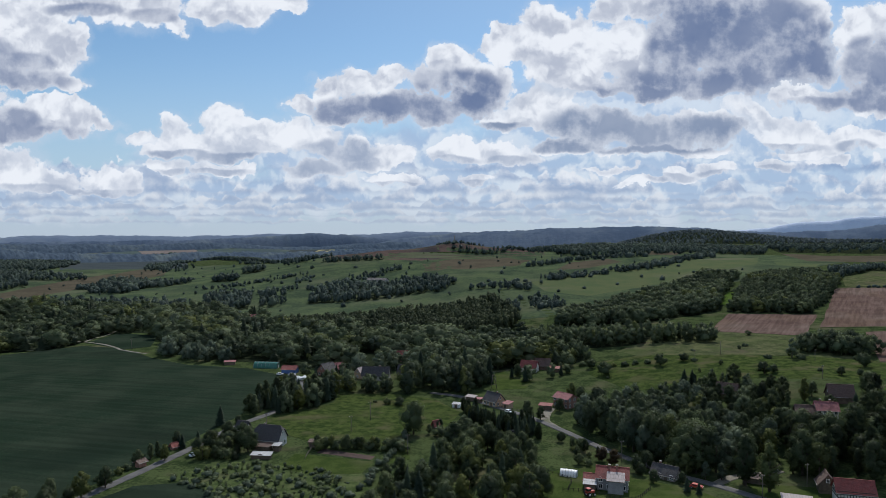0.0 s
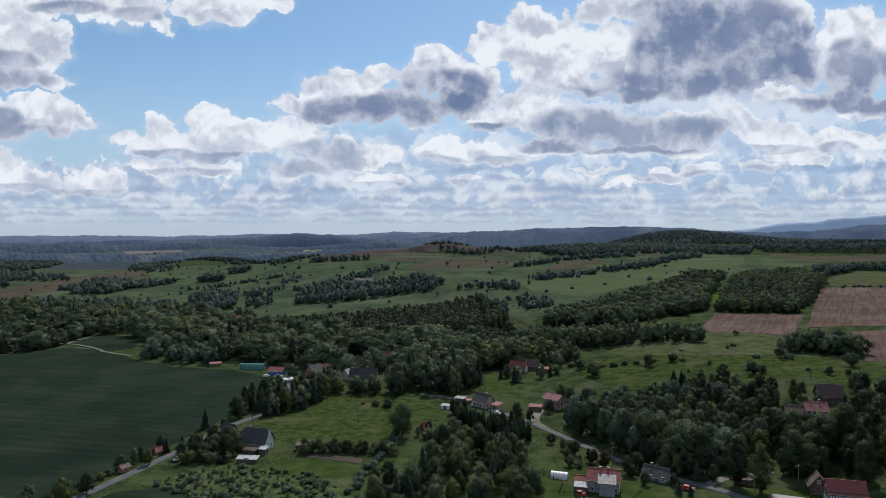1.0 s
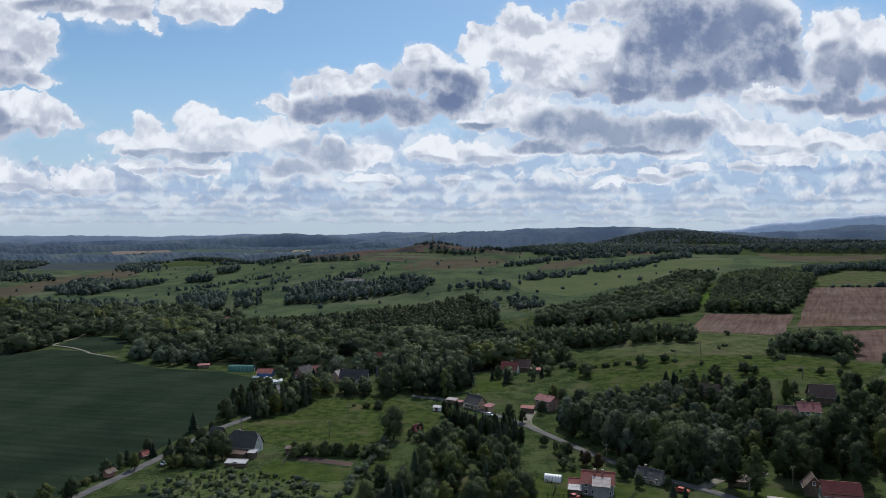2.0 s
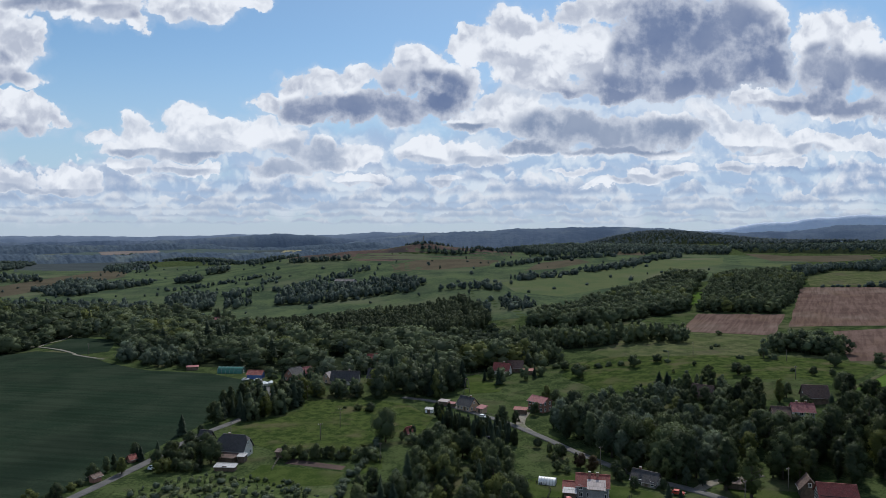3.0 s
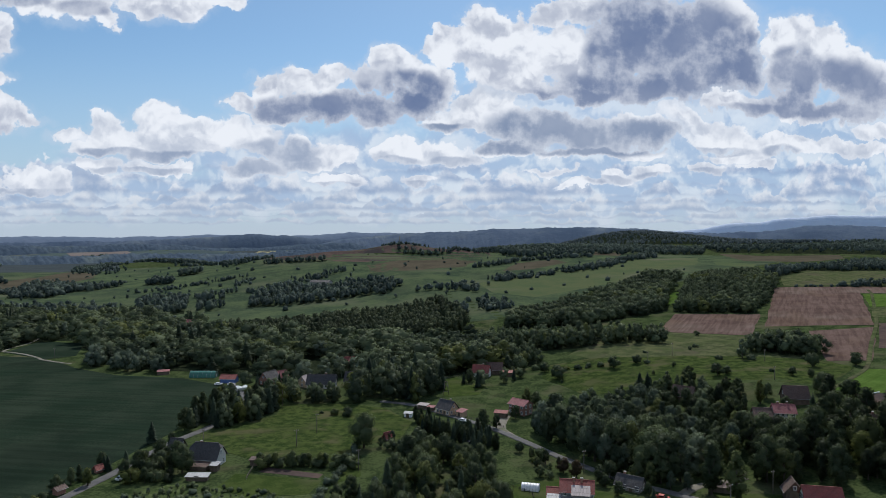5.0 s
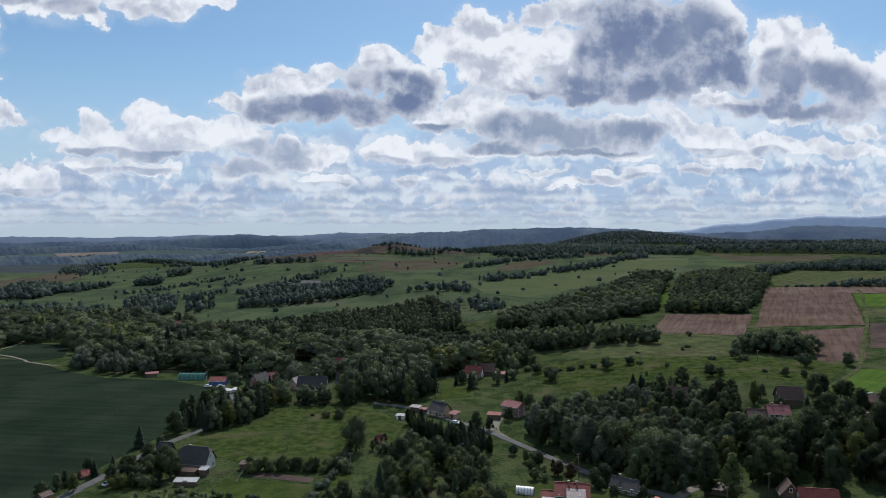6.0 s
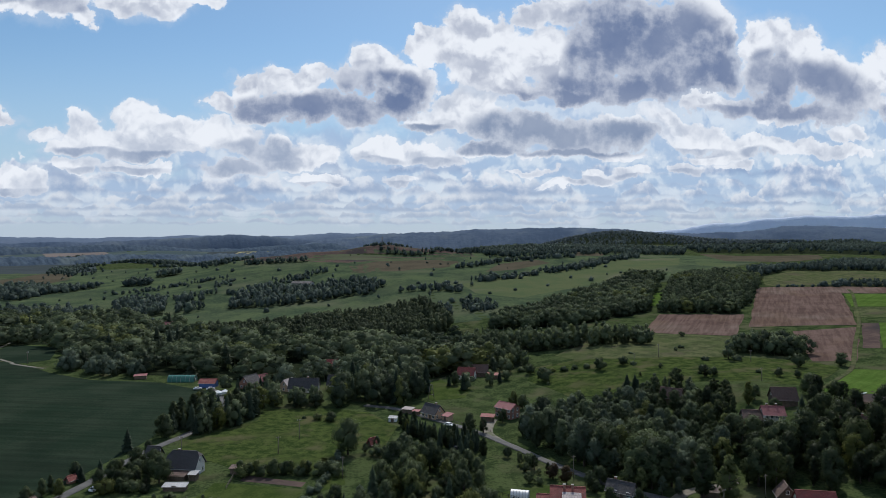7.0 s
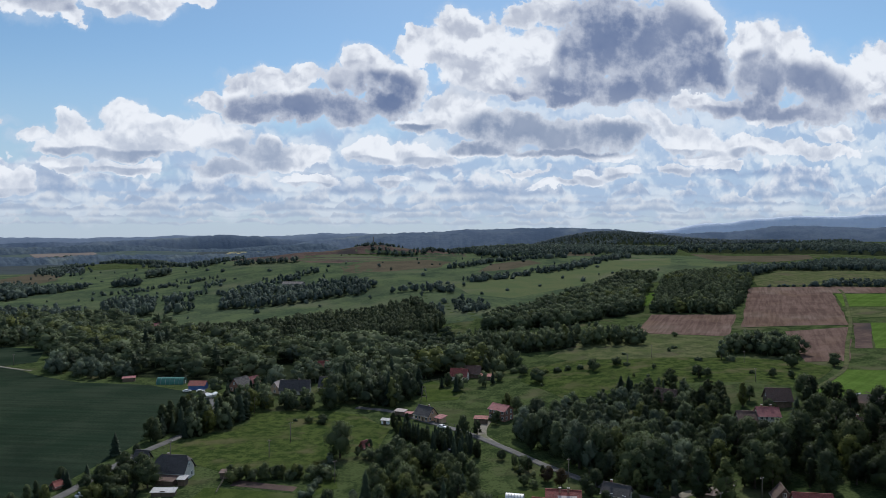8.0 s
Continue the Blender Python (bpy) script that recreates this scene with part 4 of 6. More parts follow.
CLEAR = [(-67, 263, 9), (-66, 246, 6), (53, 217, 13), (42, 229, 7), (58, 322, 10), (47, 317, 5), (25, 325, 10), (54, 407, 10), (153, 277, 12), (171, 292, 9), (134, 320, 7), (122, 204, 13),
         (174, 250, 6), (160, 268, 6), (152, 258, 6), (72, 226, 7), (-38, 386, 10), (-22, 391, 9), (-68, 399, 7), (-109, 421, 10), (-92, 405, 8), (-81, 380, 4), (104, 224, 5), (148, 267, 8), (156, 265, 7), (53, 398, 9), (50, 390, 7), (60, 400, 7), (60, 416, 8), (-82, 279, 4), (-3, 287, 3), (-45, 375, 5), (-177, 633, 9), (-172, 612, 12), (-166, 590, 9), (-148, 635, 13), (-250, 600, 12), (-245, 583, 10), (-50, 455, 9), (-46, 437, 8), (-45, 421, 6), (-27, 436, 6), (-26, 425, 5), (-132, 571, 9), (-139, 624, 9), (-148, 650, 9), (-200, 680, 13), (-193, 697, 12), (-228, 742, 12), (-48, 432, 10), (-38, 440, 9), (-126, 442, 11), (-115, 442, 8), (-84, 430, 9), (69, 475, 9), (79, 486, 8), (72, 405, 9)]
ROADS = [(glide([(-6, 352), (26, 321), (48, 286), (63, 254), (88, 220), (112, 186)], 4), 3.4), (glide([(-128, 160), (-104, 231), (-88, 289), (-79, 310)], 4), 3.4),
         (glide([(-79, 310), (-74, 325), (-72, 346), (-78, 375), (-90, 402)], 4), 2.4), (glide([(48, 286), (45, 297), (51, 320)], 3), 3.2), (glide([(88, 220), (108, 230)], 3), 3.2)]


def free(x, y, margin=0.0):
    if any(math.hypot(x - cx, y - cy) < r + margin for cx, cy, r in CLEAR):
        return False
    return all(np.hypot(line[:, 0] - x, line[:, 1] - y).min() > gap + margin for line, gap in ROADS)


def spots(points, spacing, seed):
    """Uneven places inside an outline, at about that spacing."""
    rng = random.Random(seed)
    xs, ys = [q[0] for q in points], [q[1] for q in points]
    out, row = [], 0
    y = min(ys)
    while y < max(ys):
        x = min(xs) + (spacing / 2 if row % 2 else 0)
        while x < max(xs):
            px, py = x + rng.uniform(-0.42, 0.42) * spacing, y + rng.uniform(-0.42, 0.42) * spacing
            if within(points, px, py):
                out.append((px, py))
            x += spacing
        y, row = y + spacing * 0.87, row + 1
    return out


LATER = []


def grove(points, spacing, mix, low, high, seed, mats=("leaf",), wide=1.0, group="village trees"):
    """Near trees, each a thing of its own; those farther back are kept for one joined wood."""
    rng = random.Random(seed)
    for x, y in spots(points, spacing, seed):
        if free(x, y):
            kind, h, mat = rng.choice(mix), rng.uniform(low, high), rng.choice(mats)
            h *= 1.0 - 0.35 * float(ramp(y, 240, 300)) * float(ramp(x, 60, 110)) * (y < 345)
            if y > 262:
                LATER.append((kind, x, y, h, mat))
            else:
                tree(kind, x, y, h, mat, wide, group=group)


KIT = {}


def stock(kind, k, level, whole=True):
    """One tree of a wood, with its trunk; deep inside a dense wood only the upper crown has grown leaves."""
    if (kind, k, level, whole) not in KIT:
        if kind == "fir":
            v, f = fir(30 + k, level)
            skin = needles(v, k)
        else:
            v, f, skin = crown(kind, 100 + 10 * len(kind) + k, level)
        if not whole:
            f = f[v[f][:, :, 2].max(1) > 0.46]
            used, f = np.unique(f, return_inverse=True)
            v, skin, f = v[used], skin[used], f.reshape(-1, 3)
        if level:
            tv, tf = tube([(0, 0, -0.04), (0, 0, 0.55)], [0.022, 0.012], 4)
            v, f = joined([(v, f), (tv, tf)])
            skin = np.vstack([skin, unit(tv * (1, 1, 0) + 1e-5)])
        KIT[kind, k, level, whole] = v, f, skin
    return KIT[kind, k, level, whole]


def depth_in(points, at):
    """How deep each place lies inside an outline."""
    best = np.full(len(at), 1e9)
    for a, b in zip(points, points[1:] + points[:1]):
        a, b = np.array(a, float), np.array(b, float)
        t = np.clip(((at - a) @ (b - a)) / max((b - a) @ (b - a), 1e-6), 0, 1)
        best = np.minimum(best, np.linalg.norm(at - a - t[:, None] * (b - a), axis=1))
    return best


def wood(points, spacing, mix, low, high, level, seed, label, mat="leaf_wood", name="woodland", careful=False, floor=True, wide=1.0):
    """A wood too thick to count: all its trees in one mesh."""
    rng = np.random.default_rng(seed)
    at = np.array([q for q in spots(points, spacing, seed) if not careful or free(*q)])
    if not len(at):
        return
    # floor sheet whose dark colour paints the shade seen between the trees
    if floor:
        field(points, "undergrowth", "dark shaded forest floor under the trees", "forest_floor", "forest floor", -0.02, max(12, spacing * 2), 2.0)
    deep = (depth_in(points, at) > 16) if floor and len(points) < 60 else np.zeros(len(at), bool)
    choice = rng.integers(0, len(mix) * 4, len(at)) * 2 + deep
    parts, tints, skin = [], [], []
    for c in np.unique(choice):
        kind, k = mix[c // 8], int(c // 2 % 4)
        v, f, s = stock(kind, k, level, not c % 2)
        q = at[choice == c]
        n = len(q)
        a = rng.uniform(0, 6.283, n)
        lay = 0.5 + 0.25 * (np.sin(q[:, 0] / 23 + seed) * np.sin(q[:, 1] / 19) + np.sin(q[:, 0] / 51 + q[:, 1] / 37 + seed))
        h = low + (high - low) * np.clip(0.6 * rng.uniform(0, 1, n) ** 1.5 + 0.6 * lay, 0, 1.2)
        w = (0.7 * h + 0.3 * (low + high) / 2) * wide * rng.uniform(0.78, 1.3, n)
        cs, sn = np.cos(a)[:, None], np.sin(a)[:, None]
        x = (v[None, :, 0] * cs - v[None, :, 1] * sn) * w[:, None] + q[:, :1]
        y = (v[None, :, 0] * sn + v[None, :, 1] * cs) * w[:, None] + q[:, 1:]
        z = v[None, :, 2] * h[:, None] + height(q[:, 0], q[:, 1])[:, None] - 0.2
        parts.append((np.stack([x, y, z], -1).reshape(-1, 3), (f[None] + (np.arange(n) * len(v))[:, None, None]).reshape(-1, 3)))
        skin.append(np.stack([s[None, :, 0] * cs - s[None, :, 1] * sn, s[None, :, 0] * sn + s[None, :, 1] * cs, np.repeat(s[None, :, 2], n, 0)], -1).reshape(-1, 3))
        base = rng.uniform(0, 0.25, n) if kind == "fir" else np.clip(rng.uniform(0.0, 0.7, n) + 0.4 * lay, 0, 1)
        tints.append(np.repeat(base, len(v)))
    v, f = joined(parts)
    me = raw_mesh(name, v, f, tint=np.concatenate(tints), normals=np.vstack(skin))
    me.materials.append(M[mat])
    tagged(new(name, me), label, "woodland", kind="stuff")


def joined_grove(label, mat, level, pick):
    """The trees that the groves kept back, in one mesh."""
    rng = np.random.default_rng(77)
    parts, tints, skin = [], [], []
    for kind, x, y, h, m in LATER:
        leaf = "fir" if kind == "fir" else m
        if not pick(leaf, y):
            continue
        k = int(rng.integers(0, 4))
        v, f, s = stock(kind, k, level)
        a, w = rng.uniform(0, 6.283), h * rng.uniform(0.92, 1.15)
        q = np.stack([(v[:, 0] * math.cos(a) - v[:, 1] * math.sin(a)) * w + x, (v[:, 0] * math.sin(a) + v[:, 1] * math.cos(a)) * w + y, v[:, 2] * h + float(height(x, y)) - 0.1], -1)
        parts.append((q, f))
        skin.append(np.stack([s[:, 0] * math.cos(a) - s[:, 1] * math.sin(a), s[:, 0] * math.sin(a) + s[:, 1] * math.cos(a), s[:, 2]], -1))
        tints.append(np.full(len(v), rng.uniform(0.05, 1.0)))
    v, f = joined(parts)
    me = raw_mesh("woodland", v, f, tint=np.concatenate(tints), normals=np.vstack(skin))
    me.materials.append(M[mat])
    tagged(new("woodland", me), label, "woodland", kind="stuff")


def row_of(points, width):
    """An outline of that width along a line."""
    line = glide(points, 20)
    way = np.gradient(line, axis=0)
    way /= np.linalg.norm(way, axis=1)[:, None]
    side = np.stack([way[:, 1], -way[:, 0]], -1) * width / 2
    return [tuple(q) for q in line + side] + [tuple(q) for q in (line - side)[::-1]]

# ---------------------------------------------------------------- woods behind and round the village
DECID = ("broad", "round", "broad", "tall")
wood([(-310, 490), (-283, 505), (-287, 591), (-253, 582), (-205, 505), (-168, 450), (-130, 440), (-101, 432), (-60, 410), (-30, 410), (0, 398), (30, 412), (75, 425), (78, 505), (60, 545), (-30, 540), (-101, 545), (-130, 575), (-195, 690), (-326, 745), (-500, 770), (-520, 560), (-440, 500)],
     11.8, DECID + ("round", "round", "fir", "open"), 5.5, 20, 1, 21, "dense mixed woodland filling the valley behind the village", careful=True, wide=1.62)
wood([(-130, 572), (-101, 545), (-38, 546), (54, 558), (66, 600), (50, 690), (-20, 665), (-90, 625), (-132, 600)], 6.6, ("tall", "tall", "broad", "tall"), 12, 16, 1, 22, "dark dense forest block on the lower slope", mat="wood_pine")
wood([(90, 560), (121, 527), (180, 560), (239, 588), (262, 640), (300, 720), (345, 800), (310, 815), (240, 725), (165, 655), (110, 600)], 8.6, DECID + ("round",), 9, 15, 1, 23, "diagonal belt of dark deciduous woodland", wide=1.35)
wood([(62, 500), (70, 478), (118, 450), (176, 443), (182, 462), (140, 480), (100, 505), (75, 520)], 7.2, DECID + ("fir",), 8, 14, 1, 24, "band of trees along the meadow edge")
wood([(243, 582), (293, 540), (350, 615), (415, 712), (440, 800), (380, 800), (330, 745), (272, 640)], 6.9, ("tall", "broad", "tall"), 9, 12, 1, 25, "young forest block above the brown field", wide=1.25)
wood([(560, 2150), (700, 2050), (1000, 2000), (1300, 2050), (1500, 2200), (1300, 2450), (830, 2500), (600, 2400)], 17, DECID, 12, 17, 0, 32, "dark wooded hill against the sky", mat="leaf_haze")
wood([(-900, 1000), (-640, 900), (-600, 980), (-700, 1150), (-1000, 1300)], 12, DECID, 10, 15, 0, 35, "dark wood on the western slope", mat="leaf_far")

wood([(-560, 900), (-250, 720), (-130, 690), (100, 690), (240, 760), (420, 900), (300, 1120), (-100, 1080), (-300, 1350), (-560, 1400)], 58, ("shrub", "shrub", "round", "broad"), 2.5, 8, 0, 38, "single bushes and small trees dotted over the hillside", mat="leaf_far", floor=False)
wood([(84, 655), (111, 650), (120, 690), (100, 720), (80, 690)], 11, ("round", "broad"), 6, 10, 0, 42, "loose bushes on the green slope", mat="leaf_far", floor=False)
wood([(60, 425), (95, 425), (90, 455), (70, 470)], 8, DECID, 8, 12, 1, 44, "trees between the red-roofed house and the meadow", careful=True)
wood([(-30, 1340), (40, 1300), (110, 1330), (90, 1400), (0, 1400)], 13, DECID, 8, 12, 0, 46, "trees round the hilltop lookout", mat="leaf_far")
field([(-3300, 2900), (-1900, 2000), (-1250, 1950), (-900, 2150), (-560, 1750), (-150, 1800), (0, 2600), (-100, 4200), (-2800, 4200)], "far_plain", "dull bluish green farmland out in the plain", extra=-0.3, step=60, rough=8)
field([(-660, 2900), (-560, 2880), (-500, 3000), (-520, 3120), (-690, 3080)], "far_crop", "pale green field far off in the plain", step=40)
field([(-545, 2880), (-440, 2860), (-420, 3060), (-560, 3080)], "tan", "pale yellow field far off in the plain", step=40)
wood([(-200, 468), (-160, 436), (-118, 430), (-112, 440), (-150, 462), (-190, 492)], 10, ("round", "broad"), 10, 15, 1, 52, "big pale green trees along the wood edge", mat="wood_silver", careful=True, floor=False)
wood([(-60, 412), (-20, 405), (10, 402), (12, 425), (-40, 432)], 13, ("round", "open"), 9, 14, 1, 53, "pale green trees above the village", mat="wood_silver", careful=True, floor=False)
wood([(-300, 620), (-180, 560), (-150, 520), (-100, 480), (0, 470), (40, 500), (-80, 520), (-160, 590), (-280, 680)], 26, ("round", "open"), 12, 17, 1, 54, "tall pale crowns standing out of the valley wood", mat="wood_silver", floor=False)
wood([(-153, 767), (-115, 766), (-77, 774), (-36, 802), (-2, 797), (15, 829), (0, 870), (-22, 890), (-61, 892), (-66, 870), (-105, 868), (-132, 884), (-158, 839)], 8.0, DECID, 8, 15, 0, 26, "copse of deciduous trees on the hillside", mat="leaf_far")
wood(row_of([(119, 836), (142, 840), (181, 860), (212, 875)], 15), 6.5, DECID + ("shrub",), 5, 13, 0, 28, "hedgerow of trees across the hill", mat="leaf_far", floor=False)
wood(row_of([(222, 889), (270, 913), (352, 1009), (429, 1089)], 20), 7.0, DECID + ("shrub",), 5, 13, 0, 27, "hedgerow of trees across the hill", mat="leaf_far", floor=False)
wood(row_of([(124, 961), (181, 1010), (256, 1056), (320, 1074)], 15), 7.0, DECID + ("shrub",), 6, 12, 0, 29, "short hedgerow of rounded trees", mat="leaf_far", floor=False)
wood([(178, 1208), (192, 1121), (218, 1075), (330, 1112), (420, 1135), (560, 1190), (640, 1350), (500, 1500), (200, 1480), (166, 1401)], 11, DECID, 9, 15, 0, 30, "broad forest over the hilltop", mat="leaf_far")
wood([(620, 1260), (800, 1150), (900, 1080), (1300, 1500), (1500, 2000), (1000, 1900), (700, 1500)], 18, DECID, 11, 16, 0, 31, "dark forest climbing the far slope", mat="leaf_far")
wood([(441, 754), (520, 823), (546, 795), (601, 797), (628, 777), (776, 952), (707, 954), (552, 860), (464, 830)], 8.5, DECID, 8, 13, 0, 33, "trees along the upper field edge", mat="leaf_far")
wood([(437, 633), (489, 612), (523, 652), (481, 664), (440, 648)], 7, DECID + ("shrub",), 5, 10, 0, 34, "bushy copse beyond the ploughed field", mat="leaf_far")
wood(row_of([(398, 662), (420, 652), (436, 640)], 7), 6, ("shrub",), 3, 5, 0, 36, "low bushes along the field edge", mat="leaf_far", floor=False)
wood([(-620, 780), (-300, 750), (-292, 795), (-340, 815), (-450, 830), (-640, 840)], 10, DECID, 8, 13, 0, 37, "wooded slope in the west", mat="leaf_far")
wood([(-520, 950), (-423, 966), (-405, 991), (-384, 1043), (-400, 1066), (-439, 1050), (-520, 1010)], 9, DECID + ("shrub",), 6, 14, 0, 39, "dark copse on the western slope", mat="leaf_far")
wood([(-355, 1032), (-313, 1013), (-310, 1040), (-352, 1058)], 8, ("round", "broad"), 12, 15, 0, 40, "dense round clump of trees on the slope", mat="leaf_far")
wood([(-332, 1120), (-296, 1111), (-293, 1134), (-330, 1145)], 8, ("round", "broad"), 13, 16, 0, 41, "dense dark clump of trees on the slope", mat="leaf_far")
wood([(-205, 924), (-178, 931), (-185, 985), (-206, 960)], 10, ("shrub", "round"), 3, 7, 0, 43, "loose bushes on the open slope", mat="leaf_far", floor=False)
wood(row_of([(-125, 930), (-105, 943), (-60, 992)], 13), 7, DECID + ("shrub",), 6, 12, 0, 45, "hedgerow climbing the pasture", mat="leaf_far", floor=False)
wood(row_of([(30, 787), (57, 777), (88, 768)], 9), 8, ("round", "broad"), 8, 12, 0, 47, "row of rounded trees across the slope", mat="leaf_far", floor=False)
wood(row_of([(-199, 1134), (-149, 1112), (-96, 1101)], 20), 8, DECID, 8, 12, 0, 50, "dense row of trees below the quarry", mat="leaf_far")
wood(row_of([(19, 1158), (74, 1143), (139, 1184)], 18), 9, DECID, 6, 11, 0, 51, "row of trees on the hill crest", mat="leaf_far")
wood(row_of([(-420, 1425), (-380, 1400), (-314, 1394), (-246, 1313), (-215, 1260)], 26), 11, DECID + ("shrub",), 6, 15, 0, 55, "uneven tree line along the hill crest", mat="leaf_far", floor=False)
wood(row_of([(-560, 1330), (-627, 1527), (-663, 1705), (-639, 1758)], 50), 13, DECID + ("shrub",), 6, 13, 0, 56, "hedgerow beside the cereal field", mat="leaf_far", floor=False)
wood([(-861, 2364), (-462, 1557), (-400, 1660), (-785, 2609), (-969, 2714)], 22, DECID, 11, 15, 0, 57, "dark wood behind the western slope", mat="leaf_far", wide=1.5)
wood([(-1085, 2422), (-1024, 2601), (-1067, 2720), (-1160, 2560)], 20, DECID, 10, 14, 0, 58, "long copse in the western plain", mat="leaf_far", wide=1.5)
wood([(-232, 838), (-200, 812), (-186, 845), (-205, 850)], 11, ("tall", "broad", "round"), 8, 16, 0, 59, "group of uneven trees on the meadow", mat="leaf_far", floor=False)
wood([(-210, 760), (-192, 745), (-176, 770), (-190, 800), (-215, 800)], 11, DECID, 8, 14, 0, 60, "loose trees above the valley wood", mat="leaf_far", floor=False)
wood([(-285, 800), (-240, 730), (-212, 740), (-225, 800), (-250, 870), (-290, 880)], 11, DECID, 9, 16, 0, 61, "uneven trees above the valley wood", mat="leaf_far")
wood([(96, 352), (150, 350), (230, 345), (240, 372), (205, 395), (150, 404), (122, 424), (96, 420), (84, 395)], 30, ("shrub", "shrub", "round", "open"), 0.8, 4.5, 1, 63, "scattered low bushes over the sloping meadow", floor=False, careful=True, wide=1.3)
wood([(112, 438), (150, 470), (192, 492), (241, 455), (236, 400), (205, 410), (150, 415), (125, 425)], 44, ("shrub", "shrub", "round"), 0.8, 4.0, 1, 64, "scattered low bushes in the dry meadow", floor=False, careful=True, wide=1.3)
wood([(-473, 899), (-426, 903), (-419, 986), (-472, 1066), (-513, 1060), (-506, 993)], 9.5, DECID + ("shrub",), 7, 15, 0, 65, "dark wood spreading over the western slope", mat="leaf_far", wide=1.2)
wood([(-1180, 1660), (-1060, 1420), (-830, 1277), (-728, 1230), (-770, 1400), (-875, 1640)], 13, DECID, 9, 14, 0, 68, "dark wood at the edge of the western plain", mat="leaf_far", wide=1.4)
wood([(-560, 1270), (-505, 1259), (-491, 1348), (-560, 1520), (-640, 1560)], 24, DECID + ("shrub",), 5, 12, 0, 69, "scattered trees and bushes beside the western fields", mat="leaf_far", floor=False)
wood([(82, 641), (113, 633), (120, 670), (90, 692)], 6.5, ("open", "tall", "shrub"), 5, 9, 0, 70, "young light green trees standing on the slope", mat="leaf_far", floor=False)
wood([(69, 768), (100, 750), (104, 781), (72, 802)], 8, ("round", "broad", "tall"), 8, 13, 0, 71, "small group of trees above the green slope", mat="leaf_far", floor=False)
wood([(51, 644), (71, 629), (73, 658), (60, 681)], 7, ("tall", "broad"), 9, 14, 0, 72, "trees at the corner of the forest block", mat="leaf_far", floor=False)
wood([(17, 525), (50, 523), (55, 549), (22, 562)], 5.5, ("open", "shrub", "tall"), 5, 8, 1, 73, "light green young plantation below the forest block", mat="wood_silver", floor=False)
wood([(-267, 1158), (-227, 1146), (-235, 1200), (-290, 1230)], 13, ("round", "broad"), 9, 14, 0, 74, "rounded trees on the brow of the slope", mat="leaf_far", floor=False)
wood(row_of([(-178, 868), (-150, 884), (-120, 915), (-85, 950)], 13), 7, DECID + ("shrub",), 5, 11, 0, 75, "hedgerow running up from the copse", mat="leaf_far", floor=False)
wood(row_of([(-330, 935), (-290, 955), (-245, 985), (-200, 1005)], 14), 8, DECID + ("shrub",), 4, 10, 0, 78, "uneven hedgerow across the upper meadow", mat="leaf_far", floor=False)
wood(row_of([(-262, 845), (-225, 870), (-185, 880)], 12), 7.5, DECID + ("shrub",), 5, 11, 0, 79, "hedgerow of trees between two meadows", mat="leaf_far", floor=False)
wood([(-15, 1185), (10, 1170), (60, 1180), (80, 1200), (20, 1215)], 8, DECID + ("shrub",), 4, 8, 0, 76, "bushes grown over the old spoil heap", mat="leaf_far", floor=False)
wood([(100, 1185), (165, 1150), (190, 1200), (110, 1225)], 9, DECID, 6, 10, 0, 77, "trees on the rim of the quarry", mat="leaf_far", floor=False)
wood([(-760, 1090), (-600, 1060), (-560, 1085), (-600, 1130), (-740, 1180)], 11, DECID, 7, 13, 0, 66, "dark copse beside the brownish field", mat="leaf_far", wide=1.2)
wood([(-330, 880), (-250, 900), (-215, 960), (-250, 980), (-330, 930)], 26, ("shrub", "round", "broad"), 3, 9, 0, 67, "loose bushes on the upper meadow", mat="leaf_far", floor=False)

# ---------------------------------------------------------------- near trees
grove([(55, 284), (72, 247), (88, 228), (118, 223), (124, 260), (122, 300), (122, 340), (104, 332), (84, 318), (66, 302)], 7.4, ("broad", "round", "broad", "open", "tall"), 9, 18, 41, ("leaf", "leaf", "leaf_silver"))
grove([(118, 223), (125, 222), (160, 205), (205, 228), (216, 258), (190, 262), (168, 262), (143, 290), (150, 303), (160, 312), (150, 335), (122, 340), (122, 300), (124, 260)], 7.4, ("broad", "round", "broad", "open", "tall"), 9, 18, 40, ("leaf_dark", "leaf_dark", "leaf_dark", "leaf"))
grove([(62, 290), (74, 262), (92, 262), (100, 300), (84, 318), (68, 304)], 6.5, ("broad", "open"), 8, 13, 47, ("leaf_silver",))
grove([(-26, 190), (28, 190), (33, 222), (34, 240), (24, 262), (10, 272), (2, 262), (-5, 236), (-18, 214)], 6.8, ("broad", "round", "open", "broad", "fir"), 6, 13, 42)
grove([(-20, 205), (-2, 205), (4, 228), (-8, 232)], 6.0, ("shrub", "open"), 4, 7, 48, ("leaf_silver",))
grove([(9, 314), (22, 302), (38, 284), (40, 266), (28, 270), (12, 294)], 3.4, ("fir", "tall", "fir"), 5, 8.5, 43, ("leaf_dark",), group="spruce hedge by the road")
grove([(-90, 305), (-82, 308), (-72, 309), (-54, 330), (-55, 352), (-72, 354), (-88, 340)], 4.2, ("fir", "tall", "tall", "broad"), 8, 13, 44, ("leaf_dark", "leaf"), group="row of dark trees along the lane")
grove([(-58, 352), (-30, 350), (-26, 360), (-56, 368)], 5.0, ("broad", "tall"), 7, 10, 45)
grove([(-20, 350), (12, 348), (30, 378), (22, 400), (-12, 405), (-26, 385)], 7.5, ("broad", "tall", "broad", "fir"), 11, 18, 46)
grove([(-82, 372), (-52, 372), (-48, 402), (-60, 412), (-80, 398)], 8.0, ("broad", "round", "fir"), 6, 11, 49)
